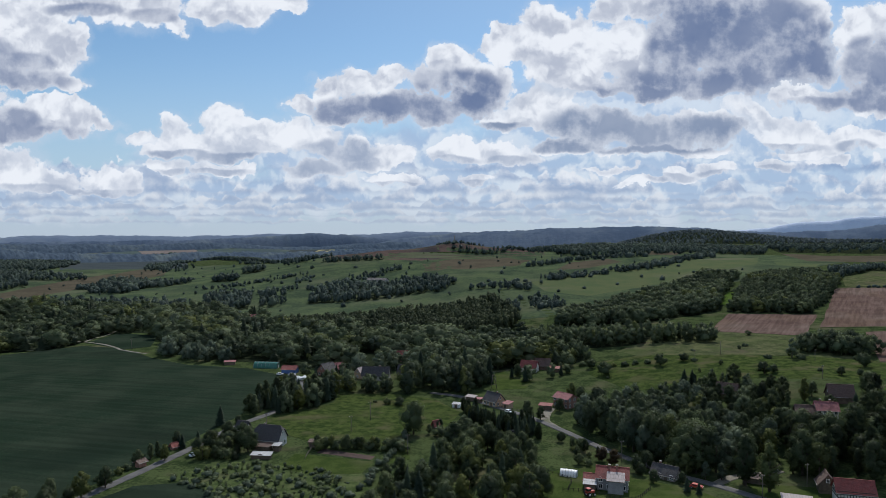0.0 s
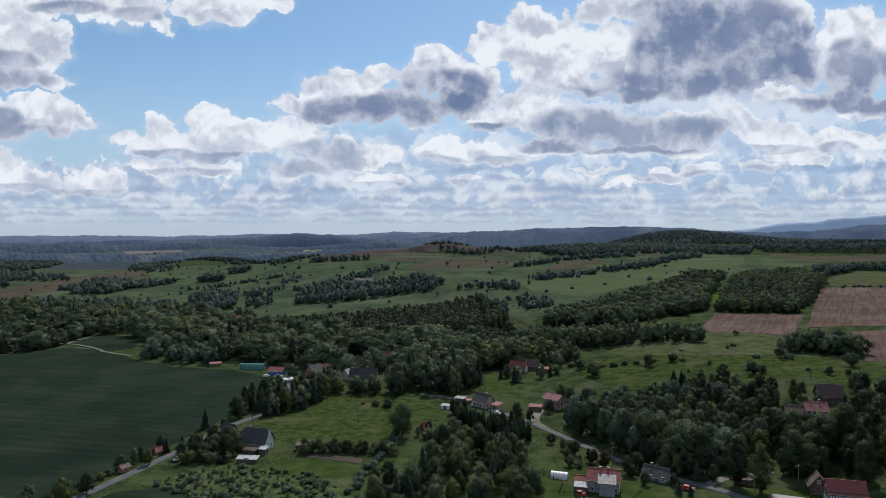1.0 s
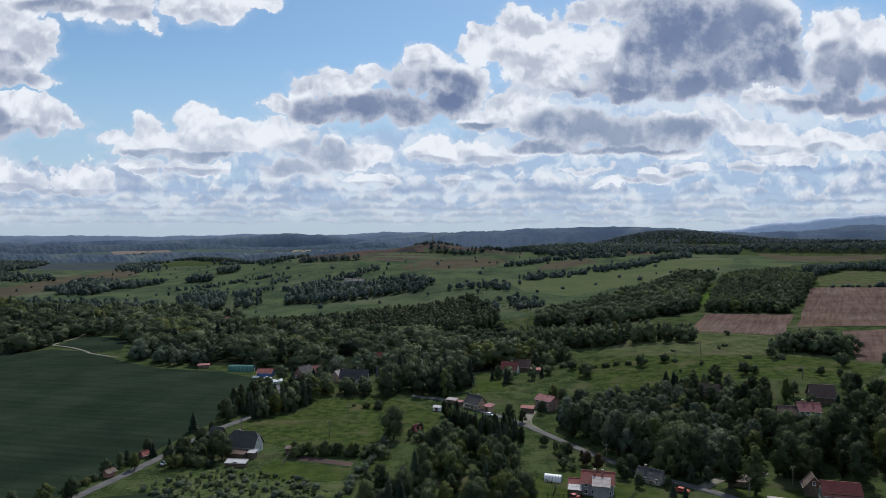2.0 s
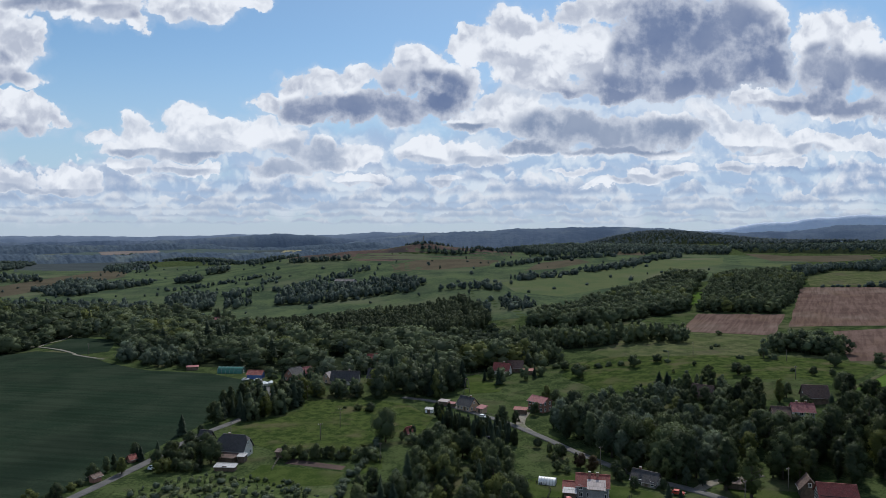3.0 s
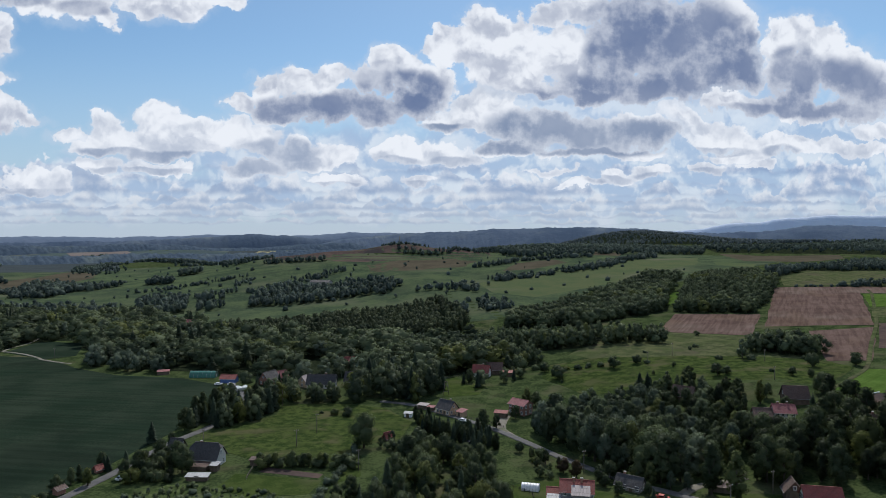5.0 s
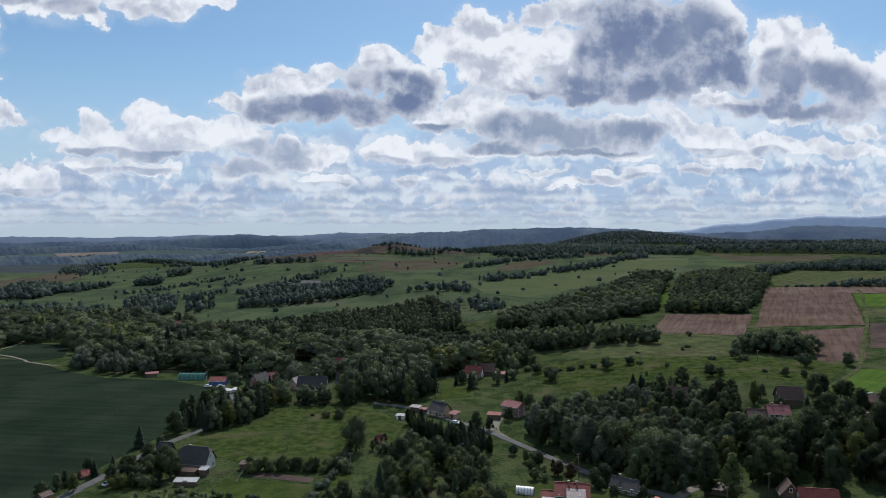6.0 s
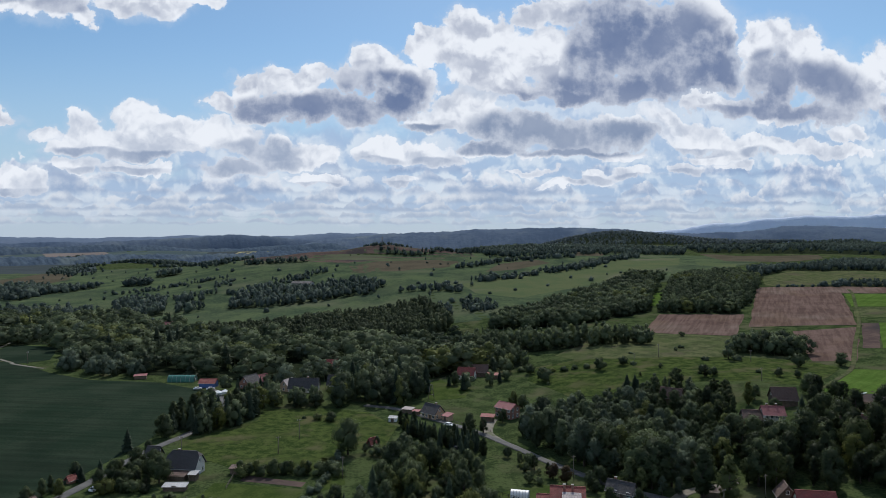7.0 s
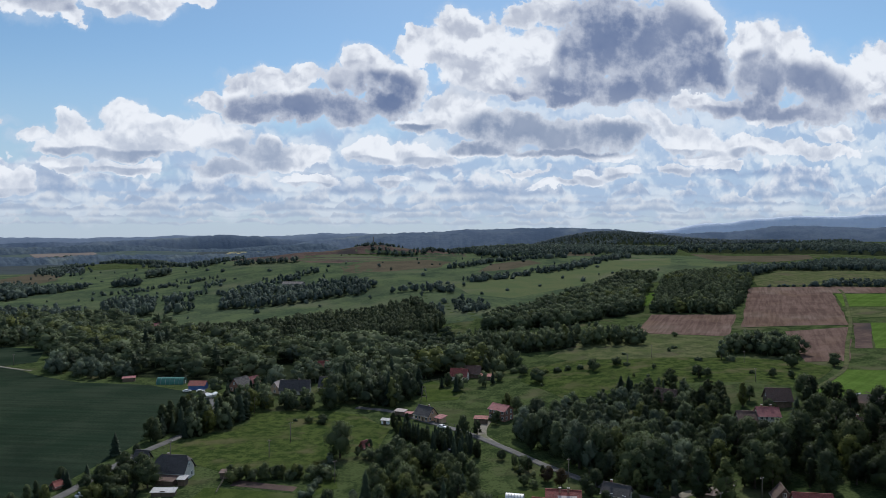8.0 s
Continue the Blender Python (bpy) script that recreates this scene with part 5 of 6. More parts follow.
grove([(40, 372), (62, 384), (82, 400), (80, 424), (62, 420), (38, 392)], 8.5, ("broad", "fir", "round"), 7, 11, 50)
grove([(208, 400), (240, 378), (250, 392), (232, 412), (214, 414)], 6.0, ("broad", "round"), 10, 14, 51)
grove([(118, 345), (150, 344), (152, 334), (126, 328), (118, 336)], 5.5, ("fir", "broad", "tall"), 9, 12, 52)
grove([(-95, 272), (-80, 276), (-75, 262), (-73, 246), (-86, 243), (-92, 252)], 4.6, ("round", "broad", "shrub"), 4, 7, 53, ("leaf_dark", "leaf"))
grove([(200, 262), (238, 258), (244, 284), (218, 280)], 7.0, ("broad", "round"), 5, 8, 54)
grove([(-10, 286), (4, 280), (8, 262), (-2, 262)], 7.0, ("shrub", "open", "broad"), 3, 7, 55)
grove([(100, 206), (122, 190), (132, 176), (98, 176)], 8.0, ("round", "shrub"), 4, 7, 56)
grove([(46, 275), (54, 263), (62, 250), (53, 245), (46, 254)], 4.2, ("shrub", "round", "open", "broad"), 2.5, 5.5, 58, ("leaf", "leaf_scrub", "leaf_dark"), group="bushes beside the road")
tree("round", -12, 277, 15.5, wide=1.0, label="solitary dark green round tree in the meadow")
for kind, x, y, h in (("broad", -111, 208, 9.4), ("broad", -108, 217, 7.6), ("round", -108, 240, 6.2), ("broad", -100, 244, 6.4), ("round", -73, 254, 11), ("round", 48, 240, 4.5), ("shrub", 51, 239, 3.6), ("round", 67, 229, 4.6), ("broad", 37, 297, 9.7),
                      ("broad", 43, 299, 6.6), ("round", 54, 314, 7), ("broad", 43, 393, 8.5), ("broad", 64, 338, 9), ("round", 68, 336, 8), ("broad", 62, 300, 10), ("open", 58, 293, 9), ("round", -86, 272, 8), ("round", -79, 269, 8), ("broad", -85, 282, 7), ("round", -90, 262, 7), ("tall", -106, 252, 5), ("shrub", -112, 226, 4), ("round", -118, 202, 7)):
    tree(kind, x, y, h)
for x, y, h in ((-99, 258, 6), (-101, 260, 5.2), (-96, 266, 5.4), (-95, 290, 9.5), (66, 309, 8), (69, 313, 7), (46, 380, 7.6), (77, 214, 5.2), (80, 212, 4), (121, 341, 11), (125, 341, 10), (164, 270, 12), (168, 268, 11)):
    tree("fir", x, y, h, wide=1.35)
tree("round", 89, 243, 17.5, "leaf_scrub", wide=1.1, label="large light green lime tree beside the road")
for x, y, h in ((125, 391, 8.4), (139, 392, 5.9), (92, 388, 9), (89, 407, 6.8), (73, 402, 6.7), (198, 338, 5.3), (205, 334, 4.6), (221, 357, 8.9), (164, 347, 7.8), (170, 349, 5.2), (210, 469, 4.2), (243, 354, 8.6)):
    tree("round", x, y, h, wide=1.25, label="dark rounded bush-like tree in the open meadow", group="meadow trees")
tree("open", 198, 386, 12.5, "leaf_silver", label="tall pale grey-green tree above the meadow")
tree("tall", 98, 220, 17, wide=1.2), tree("tall", 103, 214, 16, wide=1.1)
tree("tall", 20, 368, 16.5, wide=1.1, label="tall fresh green tree beside the lane")
tree("open", 87, 225, 6.4, "leaf_silver"), tree("open", 92, 224, 6.2, "leaf_silver"), tree("broad", 60, 238, 6.5, "leaf_copper", wide=1.3), tree("round", 57, 243, 6, "leaf_copper", wide=1.2)
for x, y, h in ((-27, 328, 4.4), (-21, 326, 5.6), (-33, 331, 1.8), (85, 416, 4), (101, 404, 3.4), (107, 402, 4), (114, 402, 3.7), (120, 399, 3.6), (96, 410, 3.2), (130, 398, 2.8)):
    tree("shrub", x, y, h, wide=1.1, group="meadow shrubs")
for k in range(17):
    t = k / 16
    tree(("broad", "shrub", "round")[k % 3], -48 + 32 * t + tree_rng.uniform(-1, 1), 259 - 4 * t + tree_rng.uniform(-1, 1), tree_rng.uniform(4.6, 6.4), wide=1.1, group="garden hedge")
for k in range(16):
    t = k / 15
    tree("shrub", -14 - 12 * t + tree_rng.uniform(-1.5, 1.5), 279 - 62 * t + tree_rng.uniform(-1.5, 1.5), tree_rng.uniform(2.4, 3.8), "leaf_silver", 1.1, group="willow shrubs")
for x, y in spots([(-94, 228), (-72, 242), (-40, 234), (-30, 222), (-28, 196), (-62, 200)], 3.1, 57):
    tree(tree_rng.choice(("shrub", "shrub", "open")), x, y, tree_rng.uniform(0.6, 2.8), tree_rng.choice(("leaf_scrub", "leaf_scrub", "leaf_silver")), tree_rng.uniform(0.8, 1.5), group="scrub in the rough grass")
joined_grove("dark spruces standing close together in the village", "wood_fir", 2, lambda leaf, y: leaf == "fir")
joined_grove("dark trees crowding round the farm", "wood_dark", 2, lambda leaf, y: leaf == "leaf_dark")
joined_grove("pale silvery willows among the village trees", "wood_silver", 2, lambda leaf, y: leaf == "leaf_silver")
joined_grove("dense deciduous trees on the slope behind the road", "leaf_wood", 2, lambda leaf, y: leaf == "leaf" and y < 310)
joined_grove("deciduous trees round the village houses", "leaf_wood", 1, lambda leaf, y: leaf == "leaf" and y >= 310)

for kind, x, y, h in (("round", 69, 222, 5), ("broad", 66, 232, 7), ("round", 78, 221, 4.5), ("broad", 82, 229, 8), ("broad", 80, 234, 10), ("round", 71, 236, 7)):
    tree(kind, x, y, h)
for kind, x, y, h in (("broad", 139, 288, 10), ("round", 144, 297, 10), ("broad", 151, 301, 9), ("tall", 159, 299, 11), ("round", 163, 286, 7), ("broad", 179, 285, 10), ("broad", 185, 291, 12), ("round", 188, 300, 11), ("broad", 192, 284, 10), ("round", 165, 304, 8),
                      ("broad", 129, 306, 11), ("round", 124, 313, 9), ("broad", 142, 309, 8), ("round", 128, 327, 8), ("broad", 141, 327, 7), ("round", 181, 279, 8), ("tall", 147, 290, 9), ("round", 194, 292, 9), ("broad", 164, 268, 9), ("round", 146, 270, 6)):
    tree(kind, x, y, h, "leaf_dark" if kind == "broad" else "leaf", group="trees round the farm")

for kind, x, y, h in (("broad", -119, 205, 8), ("round", -124, 196, 9), ("shrub", -113, 214, 4), ("shrub", -111, 219, 4.5), ("broad", -128, 190, 8), ("shrub", -110, 230, 3.5), ("shrub", -109, 234, 3), ("broad", -106, 246, 6), ("shrub", -108, 243, 4),
                      ("round", -103, 263, 6), ("shrub", -104, 250, 3.6), ("shrub", -115, 209, 5), ("round", -117, 199, 7)):
    tree(kind, x, y, h, group="trees along the lane")

# ---------------------------------------------------------------- building kit


def part(name, bm, mat, parent, label=""):
    me = bpy.data.meshes.new(name)
    bm.to_mesh(me)
    bm.free()
    me.materials.append(M[mat])
    ob = new(name, me)
    ob.parent = parent
    if label:
        tagged(ob, label)
    return ob


def blocks(*boxes, bevel=0.0):
    """One bmesh of boxes: x, y, z of the middle and the three sizes."""
    bm = bmesh.new()
    for x, y, z, a, b, c in boxes:
        bmesh.ops.create_cube(bm, size=1.0, matrix=Matrix.Translation((x, y, z)) @ Matrix.Diagonal((a, b, c, 1)))
    if bevel:
        bmesh.ops.bevel(bm, geom=bm.edges[:], offset=bevel, segments=2, affect="EDGES", profile=0.5)
    return bm


def solid(verts, faces):
    bm = bmesh.new()
    vs = [bm.verts.new(v) for v in verts]
    for f in faces:
        bm.faces.new([vs[i] for i in f])
    bmesh.ops.recalc_face_normals(bm, faces=bm.faces[:])
    return bm


def slab(corners, thick):
    """A sheet with thickness under four (or three) corners."""
    n = len(corners)
    top = [Vector(c) for c in corners]
    normal = (top[1] - top[0]).cross(top[2] - top[0]).normalized()
    if normal.z < 0:
        normal = -normal
    low = [v - normal * thick for v in top]
    return solid(top + low, [tuple(range(n)), tuple(range(n, 2 * n))] + [(i, (i + 1) % n, n + (i + 1) % n, n + i) for i in range(n)])


def root_at(name, x, y, turn, sink=0.0):
    ob = new(name)
    ob.matrix_basis = pose(x, y, float(height(x, y)) - sink, rz=turn)
    return ob


def ring(w, h, bar, depth):
    """A rectangular frame as one connected piece."""
    a, b, c, d = w / 2 + bar / 2, h / 2 + bar / 2, w / 2 - bar / 2, h / 2 - bar / 2
    flat = [(-a, -b), (a, -b), (a, b), (-a, b), (-c, -d), (c, -d), (c, d), (-c, d)]
    v = [(x, -depth, z) for x, z in flat] + [(x, 0.0, z) for x, z in flat]
    f = []
    for i in range(4):
        k = (i + 1) % 4
        f += [(i, k, k + 4, i + 4), (i + 8, k + 8, k + 12, i + 12), (i, k, k + 8, i + 8), (i + 4, k + 4, k + 12, i + 12)]
    return solid(v, f)


PANES = {}


def window(parent, x, y, z, face, w=1.1, h=1.35, frame_mat="white"):
    """A framed window on a wall that faces along x (face 'x' or '-x') or along y."""
    m = {"y": pose(x, y, z, rz=180), "-y": pose(x, y, z), "x": pose(x, y, z, rz=90), "-x": pose(x, y, z, rz=-90)}[face]
    if (w, h) not in PANES:
        made = []
        for name, bm, mat in (("window", ring(w, h, 0.1, 0.09), frame_mat), ("pane", blocks((0, -0.012, 0, w - 0.06, 0.02, h - 0.06)), "glass"),
                              ("mullion", blocks((0, -0.045, 0, 0.06, 0.05, h - 0.1)), frame_mat), ("window_sill", blocks((0, -0.10, -h / 2 - 0.09, w + 0.25, 0.2, 0.06)), "concrete")):
            me = bpy.data.meshes.new(name)
            bm.to_mesh(me)
            bm.free()
            me.materials.append(M[mat])
            made.append((name, me))
        PANES[w, h] = made
    win = None
    for name, me in PANES[w, h]:
        ob = new(name, me)
        ob.parent = win or parent
        if win is None:
            win = ob
            win.matrix_basis = m


def house(x, y, turn, length, width, eave, rise, wall, roof, label, name="house", rows=((1.6,),), long_n=4, gable_n=2, chimneys=(), hip=0.0, overhang=0.55, door=True, category="house", gable_wall=None):
    """A gabled or half-hipped house: ridge along its own x axis."""
    root = root_at(name, x, y, turn, 0.1)
    L, W = length / 2, width / 2
    body = [(-L, -W, -0.6), (L, -W, -0.6), (L, W, -0.6), (-L, W, -0.6), (-L, -W, eave), (L, -W, eave), (L, W, eave), (-L, W, eave)]
    faces = [(0, 1, 2, 3), (0, 1, 5, 4), (2, 3, 7, 6)]
    cut = hip * rise
    if hip:
        g = W * hip
        body += [(-L, -g, eave + rise - cut), (-L, g, eave + rise - cut), (L, -g, eave + rise - cut), (L, g, eave + rise - cut)]
        faces += [(0, 4, 8, 9, 7, 3), (1, 5, 10, 11, 6, 2), (4, 5, 10, 8), (7, 6, 11, 9), (8, 9, 11, 10)]
    else:
        body += [(-L, 0, eave + rise), (L, 0, eave + rise)]
        faces += [(0, 4, 8, 7, 3), (1, 5, 9, 6, 2), (4, 5, 9, 8), (7, 6, 9, 8)]
    part("wall", solid(body, faces), wall, root)
    if gable_wall:
        for sgn in (-1, 1):
            xs = sgn * (L + 0.05)
            part("gable_boarding", slab([(xs, -W, eave), (xs, W, eave), (xs, 0, eave + rise)], 0.04 * 1), gable_wall, root, "dark boarded gable")
    k = rise / W
    o = overhang
    R = L + o
    up = 0.16
    for sgn in (-1, 1):
        lowz = eave - o * k + up
        topz = eave + rise + up
        corners = [(-R, sgn * (W + o), lowz), (R, sgn * (W + o), lowz), (R - (hip * W * 0.9 if hip else 0), 0, topz), (-R + (hip * W * 0.9 if hip else 0), 0, topz)]
        if hip:
            g = W * hip
            corners = [(-R, sgn * (W + o), lowz), (R, sgn * (W + o), lowz), (R, sgn * g, topz - cut), (R - g, 0, topz), (-R + g, 0, topz), (-R, sgn * g, topz - cut)]
        part("roof", slab(corners, 0.18), roof, root)
    if hip:
        g = W * hip
        for sgn in (-1, 1):
            part("hip", slab([(sgn * R, -g, topz - cut), (sgn * R, g, topz - cut), (sgn * (R - g), 0, topz)], 0.16), roof, root)
    ridge_len = 2 * (R - (W * hip if hip else 0))
    part("ridge_cap", blocks((0, 0, eave + rise + up + 0.03, ridge_len, 0.3, 0.12), bevel=0.04), roof, root)
    for sgn in (-1, 1):
        part("gutter", blocks((0, sgn * (W + o + 0.06), eave - o * k + up - 0.06, 2 * R, 0.14, 0.12), bevel=0.03), "concrete", root)
    for along, side in chimneys:
        z = eave + rise * (1 - abs(side) / W)
        stack = part("chimney", blocks((along, side, z + 0.35, 0.7, 0.6, 1.9), bevel=0.02), "brickwall", root, "brick chimney")
        part("cap", blocks((along, side, z + 1.34, 0.85, 0.75, 0.1)), "concrete", stack)
    for row in rows:
        z = row[0]
        for sgn, face in ((-1, "-y"), (1, "y")):
            for i in range(long_n):
                px = -L + length * (i + 0.5) / long_n
                if door and sgn < 0 and i == long_n // 2 and z < 2:
                    d = part("door", blocks((px, -W - 0.03, 1.0, 1.0, 0.08, 2.05), bevel=0.01), "timber", root, "wooden house door")
                    part("door_handle", blocks((px + 0.38, -W - 0.10, 1.0, 0.12, 0.05, 0.04)), "concrete", d)
                else:
                    window(root, px, sgn * (W + 0.005), z, face)
        for sgn, face in ((-1, "-x"), (1, "x")):
            for i in range(gable_n):
                window(root, sgn * (L + 0.005), -W + width * (i + 0.5) / gable_n, z, face)
    if gable_n and rise > 2.5 and not gable_wall:
        for sgn, face in ((-1, "-x"), (1, "x")):
            window(root, sgn * (L + 0.005), 0, eave + rise * 0.35, face, 0.9, 1.1)
    return tagged(root, label, category)


def shed(x, y, turn, length, width, low, high, wall, roof, label, name="shed", door=True):
    """A lean-to shed: one sloping sheet roof."""
    root = root_at(name, x, y, turn, 0.05)
    L, W = length / 2, width / 2
    v = [(-L, -W, -0.4), (L, -W, -0.4), (L, W, -0.4), (-L, W, -0.4), (-L, -W, low), (L, -W, low), (L, W, high), (-L, W, high)]
    part("wall", solid(v, [(0, 1, 2, 3), (0, 1, 5, 4), (1, 2, 6, 5), (2, 3, 7, 6), (3, 0, 4, 7), (4, 5, 6, 7)]), wall, root)
    k = (high - low) / width
    o = 0.4
    part("roof", slab([(-L - o, -W - o, low - o * k + 0.12), (L + o, -W - o, low - o * k + 0.12), (L + o, W + o, high + o * k + 0.12), (-L - o, W + o, high + o * k + 0.12)], 0.09), roof, root)
    if door:
        part("door", blocks((0, -W - 0.03, 0.95, min(1.6, length * 0.4), 0.06, 1.9), bevel=0.01), "timber", root, "plank door")
    part("fascia", blocks((0, -W - o - 0.02, low - o * k + 0.04, length + 2 * o, 0.04, 0.16)), "timber", root)
    return tagged(root, label, "shed")


def tunnel(x, y, turn, length, width, tall, mat, label):
    """A foil tunnel: bent cover, hoops over it and closed ends."""
    root = root_at("polytunnel", x, y, turn)
    n, L = 14, length / 2
    arc = [(math.cos(math.pi * i / n) * width / 2, math.sin(math.pi * i / n) ** 0.8 * tall) for i in range(n + 1)]
    bm = bmesh.new()
    rows = []
    for k in range(13):
        px = -L + length * k / 12
        sag = 1 - 0.025 * (k % 2)
        rows.append([bm.verts.new((px, yy * sag, max(0, zz) * sag)) for yy, zz in arc])
    for a, b in zip(rows, rows[1:]):
        for i in range(n):
            bm.faces.new((a[i], b[i], b[i + 1], a[i + 1])).smooth = True
    part("cover", bm, mat, root)
    for sgn in (-1, 1):
        bm = bmesh.new()
        bm.faces.new([bm.verts.new((sgn * (L - 0.02), yy, max(0, zz))) for yy, zz in arc])
        bmesh.ops.solidify(bm, geom=bm.faces[:], thickness=0.04)
        end = part("end_wall", bm, mat, root)
        part("door", blocks((sgn * (L + 0.02), 0, 0.95, 0.05, 1.0, 1.9)), "white", end)
    for k in range(7):
        px = -L + length * k / 6
        v, f = tube([(px, yy * 1.01, max(0, zz) * 1.01) for yy, zz in arc], [0.05] * len(arc), 5)
        me = raw_mesh("hoop", v, f)
        me.materials.append(M["concrete"])
        new("hoop", me).parent = root
    return tagged(root, label, "greenhouse")


def car(x, y, turn, mat, label):
    root = root_at("car", x, y, turn, -0.15)
    side = [(-2.1, 0.35), (2.1, 0.35), (2.15, 0.7), (1.95, 0.9), (1.0, 1.0), (0.45, 1.42), (-1.1, 1.45), (-1.85, 1.0), (-2.15, 0.9)]
    bm = solid([(px, -0.85, pz) for px, pz in side] + [(px, 0.85, pz) for px, pz in side], [tuple(range(9)), tuple(range(9, 18))] + [(i, (i + 1) % 9, 9 + (i + 1) % 9, 9 + i) for i in range(9)])
    bmesh.ops.bevel(bm, geom=bm.edges[:], offset=0.08, segments=2, affect="EDGES", profile=0.5)
    body = part("body", bm, mat, root)
    part("windscreen", slab([(0.98, -0.68, 1.03), (0.98, 0.68, 1.03), (0.50, 0.62, 1.41), (0.50, -0.62, 1.41)], -0.03), "glass", body)
    part("rear_window", slab([(-1.83, -0.68, 1.03), (-1.83, 0.68, 1.03), (-1.17, 0.62, 1.43), (-1.17, -0.62, 1.43)], -0.03), "glass", body)
    for s in (-1, 1):
        part("side_window", blocks((-0.3, s * 0.855, 1.18, 1.5, 0.03, 0.30), bevel=0.01), "glass", body)
        part("headlight", blocks((2.1, s * 0.6, 0.72, 0.12, 0.35, 0.14), bevel=0.02), "white", body)
        for px in (-1.3, 1.3):
            bm = bmesh.new()
            bmesh.ops.create_cone(bm, cap_ends=True, segments=14, radius1=0.33, radius2=0.33, depth=0.22, matrix=pose(px, s * 0.78, 0.30, 90))
            wheel = part("wheel", bm, "rubber", root, "black tyre")
            bm = bmesh.new()
            bmesh.ops.create_cone(bm, cap_ends=True, segments=10, radius1=0.19, radius2=0.17, depth=0.24, matrix=pose(px, s * 0.785, 0.30, 90))
            part("rim", bm, "concrete", wheel)
    return tagged(root, label, "car")


def utility_pole(x, y, tall=9.0, turn=0.0):
    root = root_at("utility_pole", x, y, turn, 0.3)
    v, f = tube([(0, 0, 0), (0, 0, tall * 0.5), (0.03, 0, tall)], [0.15, 0.13, 0.10], 8)
    me = raw_mesh("pole", v, f)
    me.materials.append(M["pole"])
    new("pole", me).parent = root
    arm = part("crossarm", blocks((0, 0, tall - 0.5, 1.6, 0.12, 0.14), bevel=0.01), "pole", root)
    for px in (-0.7, 0.0, 0.7):
        bm = bmesh.new()
        bmesh.ops.create_cone(bm, cap_ends=True, segments=8, radius1=0.05, radius2=0.03, depth=0.2, matrix=pose(px, 0, tall - 0.33))
        part("insulator", bm, "white", arm)
    return tagged(root, "grey wooden utility pole standing in the meadow", "utility pole", "utility poles")



# ---------------------------------------------------------------- the village, house by house
house(-67, 263, -14, 10.5, 7.5, 3.4, 4.4, "render", "roof_dark", "white farmhouse with a steep dark half-hipped roof", rows=((1.5,),), chimneys=((-2.5, 0.8),), hip=0.35)
shed(-68, 257, -14, 6, 2.8, 1.7, 2.3, "timber", "roof_brown", "low brick shed with a rusty brown roof")
shed(-62.5, 256, -14, 2.4, 2.4, 2.2, 2.6, "timber", "roof_white", "small shed with a pale sheet roof")
shed(-66, 247, -6, 7.0, 2.6, 1.5, 1.9, "timber", "roof_white", "long low shed with a pale ribbed roof")
house(-82, 279, -20, 4.6, 4.0, 2.4, 2.7, "timber", "roof_dark", "small dark-roofed house behind trees", rows=((1.5,),), long_n=3, gable_n=1)
house(-106, 238, 62, 2.9, 2.3, 1.9, 0.6, "brickwall", "roof_brown", "small brick hut beside the lane", name="hut", category="hut", rows=(), gable_n=0)
house(-102, 257.5, 55, 2.2, 1.9, 1.6, 1.0, "brickwall", "roof_red", "tiny brick hut with a red roof by the lane", name="hut", category="hut", rows=(), gable_n=0)
house(-3, 287, 40, 2.6, 2.2, 1.5, 1.7, "timber", "roof_red", "little wooden hut with a red roof among shrubs", name="hut", category="hut", rows=(), gable_n=0)
shed(-50, 261, -10, 2.6, 2.4, 2.1, 2.4, "timber", "roof_brown", "small wooden garden shed")

house(54.5, 218, -16, 9.5, 7.0, 4.2, 2.5, "grey_render", "roof_red", "grey two-storey house with a red tiled roof", rows=((1.4,), (3.6,)), long_n=4, chimneys=((-1.0, -0.6), (1.4, -0.6)))
shed(54.4, 213.6, -16, 4.8, 3.6, 4.2, 5.5, "grey_render", "roof_grey", "grey front wing with a pale sheet roof", name="house_wing", door=False)
house(48.0, 219.8, -16, 4, 5, 2.6, 1.4, "grey_render", "roof_red", "low side wing with a red roof", name="house_wing", category="house", rows=((1.4,),), long_n=2, gable_n=1)
shed(46.8, 216, -16, 3.5, 3.0, 2.3, 2.7, "timber", "roof_white", "carport with a pale sheet roof", name="carport")
house(58, 323, -48, 8.5, 6.8, 4.8, 1.8, "brickwall", "roof_pink", "two-storey brick house with a faded red sheet roof", rows=((1.5,), (4.1,)), long_n=4)
shed(48, 317.5, -20, 5.5, 3.5, 2.3, 2.7, "timber", "roof_red", "open carport with a red roof", name="carport")
house(24.5, 326, -48, 8.0, 6.2, 3.0, 3.2, "buff", "roof_dark", "orange-brown house with a dark panelled roof", rows=((1.5,),), chimneys=((1.5, 0.6),))
shed(30.5, 320.5, -48, 3.6, 3.4, 2.3, 3.0, "buff", "roof_pink", "lean-to with a pinkish roof beside the house")
shed(14, 336, -30, 4.6, 3, 1.9, 2.3, "timber", "roof_grey", "low grey-roofed shed by the road")
shed(17.5, 331.5, -30, 2.8, 2.4, 1.9, 2.2, "timber", "roof_pink", "small shed with a pink roof")
shed(6.5, 322, -20, 3.4, 2.4, 1.7, 2.0, "white", "roof_white", "white site trailer in the grass", name="trailer")
house(52, 409, -25, 9.5, 7, 3.0, 3.6, "render", "roof_red", "house with a bright red tiled roof among trees", rows=((1.5,),), chimneys=((1.0, 0.5),))
